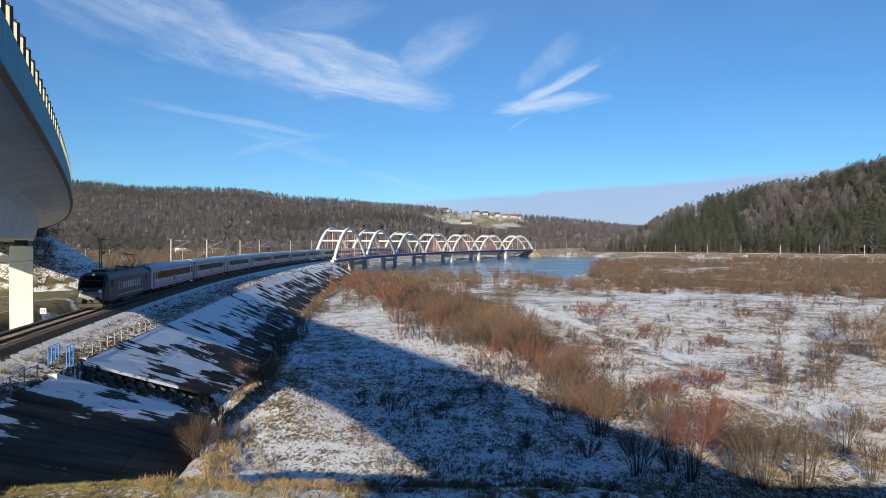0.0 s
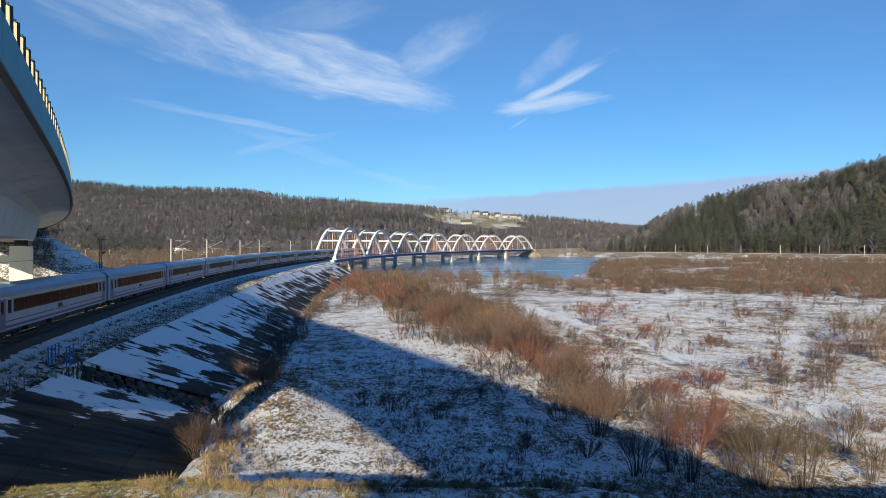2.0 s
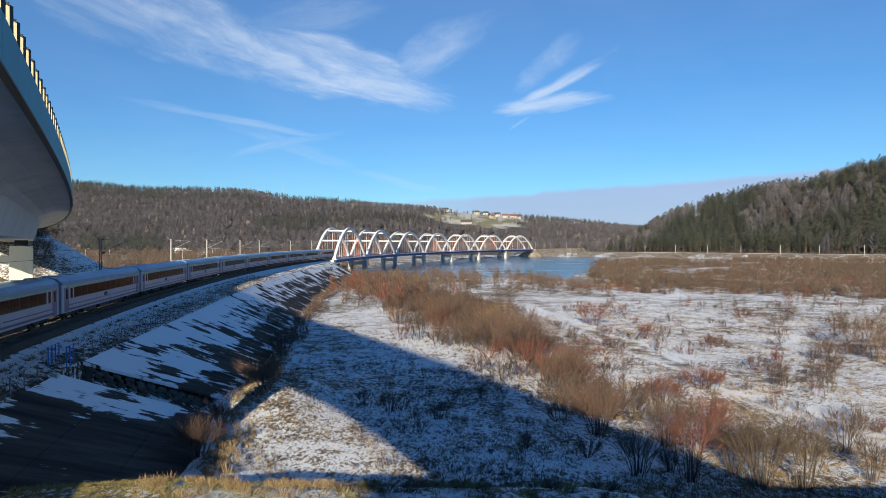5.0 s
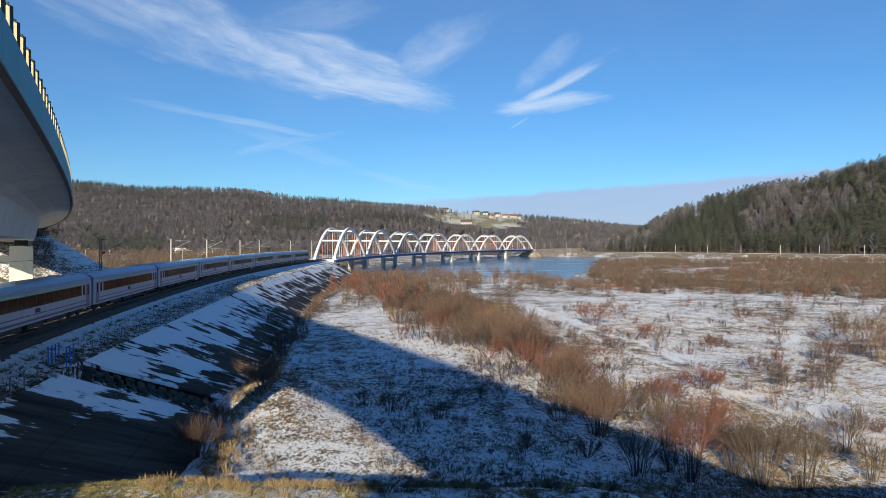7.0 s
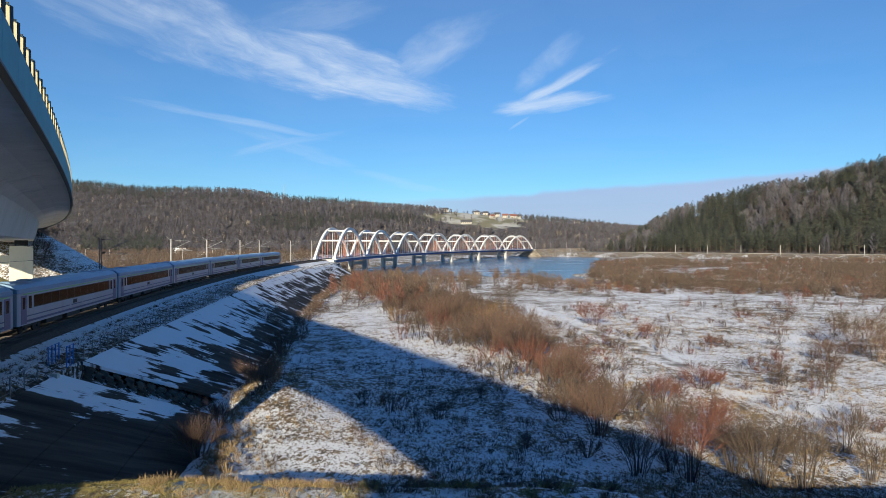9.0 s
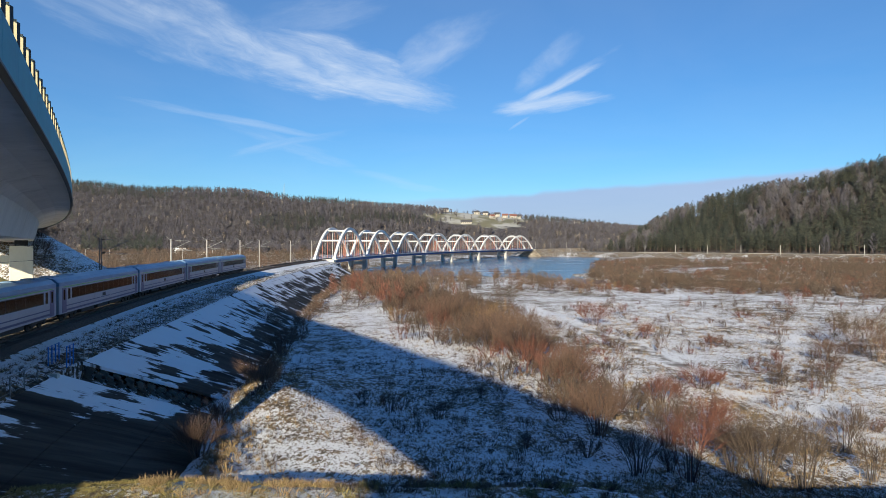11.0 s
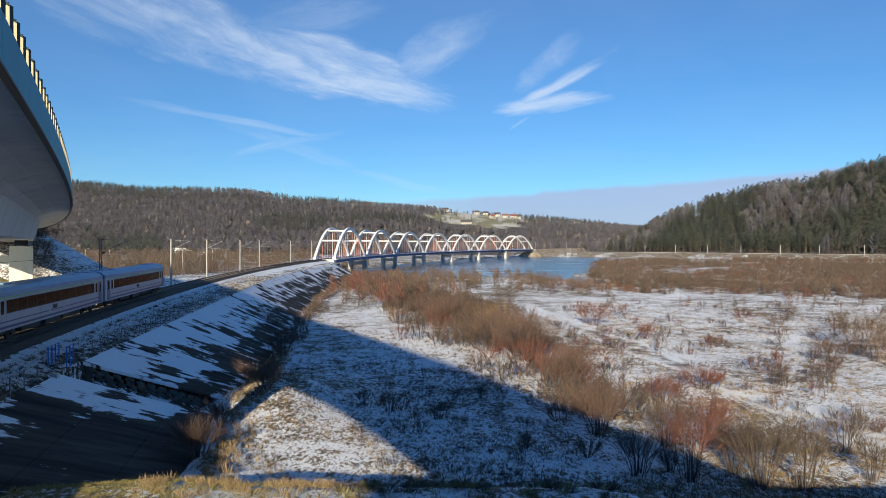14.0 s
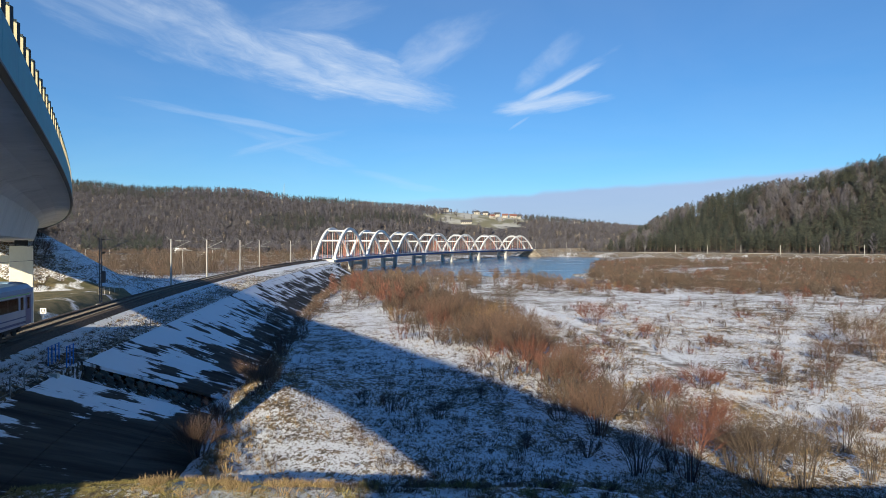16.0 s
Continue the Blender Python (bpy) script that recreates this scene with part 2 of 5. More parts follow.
def water_mat():
    m, n = material("lake_water")
    p = n.add("ShaderNodeNewGeometry").outputs["Position"]
    x, y, z = n.xyz(p)
    ripple = n.noise(n.vec(x, n.math("MULTIPLY", y, 0.35), 0.0), 0.7, 3.0)
    ice = n.step(n.noise(n.vec(n.math("MULTIPLY", x, 0.3), y, 0.0), 0.06, 5.0, 0.6), 0.60, 0.66)
    c = n.mix(n.math("MULTIPLY", ice, 0.6), (0.045, 0.10, 0.19), (0.55, 0.62, 0.70))
    finish(n, c, n.math("ADD", 0.16, n.math("MULTIPLY", ice, 0.3)), 0.0, ripple, 0.35, 0.3)
    return m


def glass_mat():
    m, n = material("tinted_window_glass")
    p = n.add("ShaderNodeTexCoord").outputs["Object"]
    c = n.mix(n.step(n.noise(p, 0.8, 3.0), 0.35, 0.7), (0.004, 0.004, 0.004), (0.014, 0.011, 0.008))
    finish(n, c, 0.12, 0.0, None, **{"Specular IOR Level": 0.04})
    return m


M_GROUND, M_HILL, M_RIPRAP, M_SLAB, M_BALLAST, M_VERGE, M_GRASS, M_WATER, M_GLASS = (
    ground_mat(), hill_mat(), riprap_mat(), slab_mat(), ballast_mat(), verge_mat(), grass_mat(), water_mat(), glass_mat())
M_CONC = worn("cast_concrete", (0.46, 0.45, 0.42), (0.60, 0.585, 0.55), 0.25, 0.8, 0, 0.15, dirt=(0.32, 0.31, 0.29))
M_CREAM = worn("cream_painted_concrete", (0.70, 0.67, 0.55), (0.78, 0.75, 0.63), 0.3, 0.75, 0, 0.1, dirt=(0.58, 0.55, 0.45))
M_TEAL = worn("teal_fascia_panel", (0.015, 0.20, 0.27), (0.03, 0.26, 0.33), 0.5, 0.6, 0, 0.05)
M_YELLOW = worn("cream_yellow_panel", (0.50, 0.45, 0.27), (0.58, 0.53, 0.34), 0.8, 0.5, 0, 0.05)
M_BLACK = worn("black_paint", (0.012, 0.012, 0.013), (0.03, 0.03, 0.03), 1.5, 0.55)
M_RAIL = worn("rail_steel", (0.035, 0.024, 0.018), (0.075, 0.05, 0.036), 3.0, 0.6, 0.3)
M_RAILTOP = worn("polished_rail_head", (0.35, 0.33, 0.31), (0.5, 0.48, 0.46), 3.0, 0.3, 0.9)
M_SLEEPER = worn("concrete_sleeper", (0.17, 0.145, 0.12), (0.28, 0.25, 0.21), 2.0, 0.9, random_piece=0.5)
M_WHITE = worn("white_bridge_paint", (0.74, 0.75, 0.75), (0.82, 0.82, 0.81), 0.2, 0.5, 0, 0.05, dirt=(0.6, 0.6, 0.58))
M_ORANGE = worn("orange_red_hanger_paint", (0.56, 0.21, 0.13), (0.66, 0.32, 0.23), 0.5, 0.5)
M_BLUE = worn("blue_girder_paint", (0.03, 0.10, 0.36), (0.06, 0.16, 0.45), 0.5, 0.5, dirt=(0.05, 0.06, 0.1))
M_RAILBLUE = worn("bright_blue_railing_paint", (0.02, 0.14, 0.55), (0.04, 0.22, 0.68), 1.0, 0.45)
M_GALV = worn("galvanised_steel", (0.20, 0.21, 0.21), (0.32, 0.33, 0.33), 1.5, 0.6, 0.3)
M_MAST = worn("pale_concrete_mast", (0.30, 0.30, 0.29), (0.42, 0.42, 0.41), 0.6, 0.8)
M_DARKSTEEL = worn("dark_mast_steel", (0.035, 0.045, 0.07), (0.07, 0.08, 0.11), 1.0, 0.6, 0.3)
M_STONE = worn("rubble_stone", (0.085, 0.078, 0.066), (0.22, 0.20, 0.17), 1.2, 0.9, 0, 0.5, random_piece=0.6)
M_COACH = worn("pale_grey_coach_paint", (0.29, 0.32, 0.38), (0.36, 0.39, 0.45), 0.3, 0.35, 0, 0.03, dirt=(0.28, 0.29, 0.32))
M_ROOF = worn("blue_grey_coach_roof", (0.13, 0.24, 0.40), (0.19, 0.32, 0.49), 0.4, 0.4, 0.1, 0.05)
M_NAVY = worn("navy_coach_paint", (0.012, 0.03, 0.12), (0.02, 0.05, 0.17), 0.6, 0.35, 0, 0.03)
M_DOORBLUE = worn("violet_blue_door_paint", (0.07, 0.07, 0.16), (0.10, 0.10, 0.21), 0.8, 0.4)
M_GREEN = worn("green_stripe_paint", (0.10, 0.42, 0.10), (0.14, 0.5, 0.13), 1.0, 0.4)
M_STRIPE = worn("yellow_stripe_paint", (0.75, 0.55, 0.05), (0.82, 0.62, 0.08), 1.0, 0.4)
M_UNDER = worn("underframe_grime", (0.02, 0.019, 0.018), (0.055, 0.05, 0.045), 1.2, 0.8)
M_LOCO = worn("graphite_navy_locomotive_paint", (0.010, 0.014, 0.032), (0.018, 0.024, 0.048), 0.5, 0.5, 0, 0.03)
M_LOCOGREY = worn("silver_grey_locomotive_paint", (0.24, 0.25, 0.26), (0.32, 0.33, 0.34), 0.6, 0.4)
M_LETTER = worn("pale_marking_paint", (0.26, 0.29, 0.34), (0.34, 0.37, 0.42), 1.0, 0.5)
M_ROOFRED = worn("red_roof_tile", (0.17, 0.075, 0.058), (0.25, 0.115, 0.085), 0.6, 0.8)
M_ROOFDARK = worn("dark_roof_sheet", (0.05, 0.05, 0.055), (0.10, 0.10, 0.11), 0.6, 0.7)
M_WALL = worn("pale_plaster", (0.36, 0.345, 0.31), (0.46, 0.44, 0.40), 0.4, 0.85)
M_WILLOW = twig_mat("willow_twigs", (0.046, 0.031, 0.024), (0.205, 0.132, 0.092), 0.12, 0.75)
M_REDWILLOW = twig_mat("red_willow_twigs", (0.060, 0.026, 0.020), (0.235, 0.100, 0.068), 0.12, 0.75)
M_GREYTWIG = twig_mat("grey_brown_twigs", (0.032, 0.025, 0.020), (0.155, 0.116, 0.084), 0.12, 0.75)
M_GOLDTWIG = twig_mat("golden_twigs", (0.095, 0.060, 0.030), (0.33, 0.22, 0.115), 0.12, 0.75)
M_STRAW = twig_mat("dry_straw", (0.19, 0.135, 0.070), (0.43, 0.32, 0.165), 0.12, 0.75)
# M_BARE and M_BARELIGHT are bluish: aerial haze is put into their colour
M_BARE = twig_mat("hazed_forest_twigs", (0.058, 0.058, 0.075), (0.108, 0.104, 0.126), 0.02, 0.6)
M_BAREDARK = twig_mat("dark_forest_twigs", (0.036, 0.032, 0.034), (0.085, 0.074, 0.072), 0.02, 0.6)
M_BARELIGHT = twig_mat("hazed_pale_twigs", (0.088, 0.085, 0.097), (0.142, 0.134, 0.146), 0.02, 0.6)
M_BARK = twig_mat("grey_bark", (0.13, 0.105, 0.085), (0.30, 0.26, 0.22))
M_PINEBARK = twig_mat("pine_bark", (0.075, 0.055, 0.042), (0.16, 0.115, 0.085))
M_PINE = twig_mat("pine_needles", (0.030, 0.041, 0.034), (0.082, 0.096, 0.072), 0.04)
M_GREENGRASS = twig_mat("yellow_green_grass", (0.13, 0.125, 0.040), (0.40, 0.34, 0.13), 0.3, 0.75)
M_PINEOLIVE = twig_mat("olive_pine_needles", (0.050, 0.060, 0.042), (0.120, 0.128, 0.088), 0.04)


# ---- mesh tools ----
def mesh_from(name, verts, faces, mats, index=None, smooth=False):
    me = bpy.data.meshes.new(name)
    me.from_pydata(verts, [], faces)
    for m in mats:
        me.materials.append(m)
    if index is not None:
        me.polygons.foreach_set("material_index", np.asarray(index, np.int32))
    if smooth:
        me.polygons.foreach_set("use_smooth", np.ones(len(me.polygons), bool))
    me.update()
    return me


def link(name, me, parent=None, label="", at=None):
    ob = new(name, me)
    if parent is not None:
        ob.parent = parent
    if at is not None:
        ob.matrix_basis = at
    if label:
        ob["label"] = label
    return ob


def part(name, bm, mat, parent=None, label="", at=None, smooth=False):
    me = bpy.data.meshes.new(name)
    if smooth:
        for f in bm.faces:
            f.smooth = True
    bm.normal_update()
    bm.to_mesh(me)
    bm.free()
    me.materials.append(mat)
    return link(name, me, parent, label, at)


def thing(name, label, category, group="", at=None):
    ob = new(name)
    ob.empty_display_size = 0.3
    if at is not None:
        ob.matrix_basis = at
    return tagged(ob, label, category, group)


def add_box(bm, lo, hi, bevel=0.0, m=None):
    r = bmesh.ops.create_cube(bm, size=1.0)
    vs = r["verts"]
    c = [(a + b) / 2 for a, b in zip(lo, hi)]
    d = [b - a for a, b in zip(lo, hi)]
    for v in vs:
        v.co = Vector((c[0] + v.co.x * d[0], c[1] + v.co.y * d[1], c[2] + v.co.z * d[2]))
    if bevel:
        es = list({e for v in vs for e in v.link_edges})
        r = bmesh.ops.bevel(bm, geom=es, offset=bevel, segments=1, affect="EDGES", profile=0.5)
        vs = list({v for f in r["faces"] for v in f.verts} | {v for v in vs if v.is_valid})
    if m is not None:
        for v in vs:
            v.co = m @ v.co
    return bm


def box(lo, hi, bevel=0.0, m=None):
    return add_box(bmesh.new(), lo, hi, bevel, m)


def add_rod(bm, a, b, r, r2=None, n=6):
    a, b = Vector(a), Vector(b)
    d = b - a
    m = Matrix.Translation((a + b) / 2) @ d.to_track_quat("Z", "Y").to_matrix().to_4x4()
    bmesh.ops.create_cone(bm, cap_ends=True, segments=n, radius1=r, radius2=r if r2 is None else r2, depth=d.length, matrix=m)
    return bm


def rod(a, b, r, r2=None, n=6):
    return add_rod(bmesh.new(), a, b, r, r2, n)


def sweep(rings, closed=True, caps=True):
    """A bmesh skin over rings of points (each ring the same number)."""
    bm = bmesh.new()
    rows = [[bm.verts.new(p) for p in ring] for ring in rings]
    k = len(rings[0])
    for a, b in zip(rows, rows[1:]):
        for i in range(k if closed else k - 1):
            j = (i + 1) % k
            bm.faces.new((a[i], a[j], b[j], b[i]))
    if caps and closed:
        bm.faces.new(rows[0][::-1])
        bm.faces.new(rows[-1])
    bmesh.ops.recalc_face_normals(bm, faces=bm.faces[:])
    return bm


# ---- the railway's line: an arc, distance s along it, offset o towards its centre ----
def on_track(s, o=0.0, z=0.0):
    a = s / RAD
    r = RAD - o
    return Vector((CX - r * math.cos(a), CY + r * math.sin(a), z))


def track_turn(s):
    """Heading of the line at s: turn about z that takes +y along the line."""
    return -math.degrees(s / RAD)


# ---- the road viaduct's line: fascia edge, distance q along it ----
V_R, V_P, V_H = 825.0, Vector((-7.25, 10.7)), radians(26.97)
V_C = V_P + V_R * Vector((-math.cos(V_H), -math.sin(V_H)))


def on_road(q, o=0.0, z=0.0):
    """Point at q along the viaduct, o metres in from its lit fascia edge."""
    a = V_H + q / V_R
    r = V_R - o
    return Vector((V_C.x + r * math.cos(a), V_C.y + r * math.sin(a), z - 0.0024 * q))


def road_coords(x, y):
    dx, dy = x - V_C.x, y - V_C.y
    return (math.atan2(dy, dx) - V_H) * V_R, V_R - math.hypot(dx, dy)


def track_coords(x, y):
    dx, dy = CX - x, y - CY
    return math.atan2(dy, dx) * RAD, RAD - math.hypot(dx, dy)


def smooth01(t):
    t = min(1.0, max(0.0, t))
    return t * t * (3 - 2 * t)


def lerp_table(t, table):
    if t <= table[0][0]:
        return table[0][1]
    for (a, b), (c, d) in zip(table, table[1:]):
        if t <= c:
            return b + (d - b) * (t - a) / (c - a)
    return table[-1][1]


def fence_off(s):
    return lerp_table(s, [(-195, 5.6), (-181, 6.1), (-150, 8.0), (-120, 8.6), (40, 8.2)])


WATER_Z = -8.55
ABUT_Q = 136.0
SHORE = [(118, 705), (217, 663), (300, 600), (368, 538), (460, 440), (700, 200), (900, 0)]
LEFT_RIDGE = [(-1.2, 118), (-0.57, 109), (-0.45, 97), (-0.31, 96), (-0.23, 81), (-0.125, 74), (-0.01, 64), (0.06, 57), (0.13, 49), (0.23, 39), (0.285, 32), (0.6, 20)]
RIGHT_RIDGE = [(0.25, -12), (0.285, 0), (0.363, 33), (0.45, 52), (0.54, 60), (0.66, 77), (0.75, 80), (1.6, 80)]


def shore_side(x, y):
    """Signed distance from the far shore road; positive beyond it."""
    best, side = 1e9, 1.0
    for (ax, ay), (bx, by) in zip(SHORE, SHORE[1:]):
        ux, uy = bx - ax, by - ay
        t = min(1.0, max(0.0, ((x - ax) * ux + (y - ay) * uy) / (ux * ux + uy * uy)))
        px, py = x - ax - t * ux, y - ay - t * uy
        d = math.hypot(px, py)
        if d < best:
            best, side = d, 1.0 if ux * py - uy * px > 0 else -1.0
    return best * side


def near_shore(x):
    return lerp_table(x, [(-300, 330), (-60, 320), (-40, 300), (10, 285), (42, 270), (57, 216), (60, 210)])


def lake(x, y):
    if y < 200 or x > 0.268 * y + 2 or y > 770 or x < -0.19 * y:
        return 0.0
    rim = 16.0 * noise.noise((x * 0.03, y * 0.018, 21.0)) + 7.0 * noise.noise((x * 0.1, y * 0.06, 22.0))
    return smooth01((y + rim - near_shore(x)) / 14.0) * smooth01((0.268 * y - 8 + rim - x) / 8.0)


def height(x, y):
    nz = noise.noise((x * 0.035, y * 0.035, 0.0)) * 0.35 + noise.noise((x * 0.16, y * 0.16, 3.0)) * 0.16
    s, o = track_coords(x, y)
    left = smooth01((-o - 6.0) / 8.0) if o < 0 else 0.0
    z = -7.9 + nz
    z += left * (6.6 if y < 120 else 6.6 - 3.6 * smooth01((y - 120) / 160.0))
    z -= lake(x, y) * 2.6
    # stream bed that winds over the plain
    if 60 < y < 170 and x > 5:
        sx = (y - (150.0 - 1.35 * (x - 16.0)))
        z -= 0.35 * math.exp(-(sx / 5.0) ** 2)
    # bank under the camera
    if y < 40:
        z = max(z, lerp_table(y, [(1.0, 5.4), (4.0, 2.6), (8.0, 0.0), (24.0, -4.0), (40.0, -10.5)]) + (nz * 0.5 if y > 3 else 0.0))
    # grassy terrace lip on the slope below the camera
    if 14 < y < 44 and -40 < x < 16:
        lip = lerp_table(x, [(-21, -4.0), (-12, -3.5), (-9.5, -3.72), (6, -3.85)])
        lip = lip - (y - 29.0) * (0.44 if y > 29 else 0.012) + nz * 0.35
        z += max(0.0, lip - z) * smooth01((14.0 - x) / 7.0)
    # grass berm over the near end of the slope lining, and the low mound at its foot
    if -235 < s < -150 and 4.5 < o < 40:
        e = lerp_table(o, [(5.0, -212.0), (10.0, -203.0), (14.0, -191.5), (18.0, -184.0)]) - s
        if e > 0 and o < 18:
            z = max(z, max(-8.0, -1.72 - max(0.0, o - fence_off(s)) * 0.66) + 0.75 * smooth01(e / 1.5))
        if o > 14.5:
            z += 1.1 * math.exp(-((s + 178) / 9.0) ** 2 - ((o - 20) / 4.5) ** 2)
    # snowy hummock at the foot of the lining
    if 45 < y < 80 and -30 < x < -4:
        z += 1.7 * math.exp(-((x + 15.5) / 4.2) ** 2 - ((y - 62.0) / 7.0) ** 2)
    # road embankment past the viaduct's end
    q, r = road_coords(x, y)
    if q > ABUT_Q - 40 and -40 < r < 60 and y > 0:
        out = max(0.0, -r, r - 14.5)
        back = max(0.0, ABUT_Q - q)
        z = max(z, 9.4 - math.hypot(out, back) / 1.55 + nz)
    # hills
    if y > 100:
        a = x / y
        d = shore_side(x, y)
        if a > 0.10:
            if -10 < d <= 300:
                z = max(z, -4.0 - max(0.0, -d - 4.0) * 0.7)
            if d > 0:
                z = max(z, -4.0 + (lerp_table(a, RIGHT_RIDGE) + 4.0) * smooth01((d - 8.0) / 160.0) * smooth01((a - 0.24) / 0.05))
        if a < 0.62 and y > 500:
            h = 7.0 + lerp_table(a, LEFT_RIDGE) * 1.2216 - 11.0
            z = max(z, -7.0 + (h + 7.0) * smooth01((y - 760.0) / 640.0)) if y > 760 else z
    return z


def pasture(x, y):
    a, g = x / y, (y - 1000) / 300.0
    k = noise.noise((x * 0.015, y * 0.006, 7.0))
    return ((a - 0.06) / 0.085) ** 2 + ((y - 1240) / 190.0) ** 2 < 1.0 + 1.1 * k


def spread(lo, hi, fine_lo, fine_hi, step, grow):
    v = list(np.arange(fine_lo, fine_hi + 0.01, step))
    d = step
    while v[-1] < hi:
        d *= grow
        v.append(v[-1] + d)
    d = step
    while v[0] > lo:
        d *= grow
        v.insert(0, v[0] - d)
    return v


def build_ground():
    xs = spread(-4600, 4600, -110, 110, 2.2, 1.05)
    ys = spread(-900, 4700, -20, 200, 2.0, 1.028)
    verts = [(x, y, height(x, y)) for y in ys for x in xs]
    k = len(xs)
    faces, index = [], []
    for j in range(len(ys) - 1):
        for i in range(k - 1):
            faces.append((j * k + i, j * k + i + 1, (j + 1) * k + i + 1, (j + 1) * k + i))
            x, y = xs[i], ys[j]
            s, o = track_coords(x, y)
            z = verts[j * k + i][2]
            mi = 0
            if y > 480 and (shore_side(x, y) > 6 and x / y > 0.2 or y > 740):
                mi = 1
            elif y > 150 and x / y > 0.15 and -16 < shore_side(x, y) <= 6:
                mi = 2
            elif o < -5 and 30 < y < 120 and z < 0.5:
                mi = 3
            index.append(mi)
    ground = new("ground", mesh_from("ground", verts, faces, (M_GROUND, M_HILL, M_RIPRAP, M_GRASS), index, True))
    tagged(ground, "snow-dusted floodplain and wooded valley hillsides with dry grass", "ground", kind="structure")
    water = part("water", box((-1500, 190, WATER_Z - 0.5), (420, 1400, WATER_Z)), M_WATER)
    tagged(water, "calm blue lake water with thin ice under the railway bridge", "water", kind="structure")


build_ground()


# ---- railway embankment, slope lining and track ----
S0, S1 = -560.0, 46.0


def build_embankment():
    rings = []
    for i in range(int((S1 - S0) / 3) + 1):
        s = S0 + i * 3
        fo = fence_off(s)
        deep = smooth01((s + 214.0) / 3.0)
        prof = [(-15, -8.6), (-4.4, -1.2), (-2.6, -0.62), (-1.9, -0.22), (1.9, -0.22), (2.5, -0.62), (3.9, -1.1), (fo, -1.72), (fo + 0.12, -1.75 - 1.25 * deep), (fo + 9.2, -8.0 - 1.2 * deep), (fo + 9.1, -9.9), (-15, -9.9)]
        rings.append([on_track(s, o, z) for o, z in prof])
    bm = sweep(rings)
    me = bpy.data.meshes.new("railway_embankment")
    bm.to_mesh(me)
    bm.free()
    for m in (M_VERGE, M_BALLAST):
        me.materials.append(m)
    for p in me.polygons:
        s, o = track_coords(p.center.x, p.center.y)
        p.material_index = 1 if abs(o) < 2.5 else 0
    tagged(link("railway_embankment", me), "snowy railway embankment with a stone ballast bed", "embankment", kind="structure")


build_embankment()


def track_bed(s0, s1, name, label):
    bed = thing(name, label, "railway track")
    bed["kind"] = "structure"
    for o in (-0.7525, 0.7525):
        rings = []
        k = max(2, int((s1 - s0) / 3))
        for i in range(k + 1):
            s = s0 + (s1 - s0) * i / k
            prof = [(-0.075, -0.17), (-0.07, -0.155), (-0.012, -0.14), (-0.012, -0.045), (-0.036, -0.035), (-0.036, 0), (0.036, 0), (0.036, -0.035), (0.012, -0.045), (0.012, -0.14), (0.07, -0.155), (0.075, -0.17)]
            rings.append([on_track(s, o + a, z) for a, z in prof])
        part("rail", sweep(rings), M_RAIL, bed)
    return bed


TRACK = track_bed(S0, 520.0, "railway_track", "single railway track with rusty rails on concrete sleepers")

# ---- road viaduct ----
V_TOP, V_EDGE, V_BOT, V_WIDE = 10.70, 10.10, 7.50, 14.5
Q0, Q1 = -60.0, ABUT_Q + 6.0


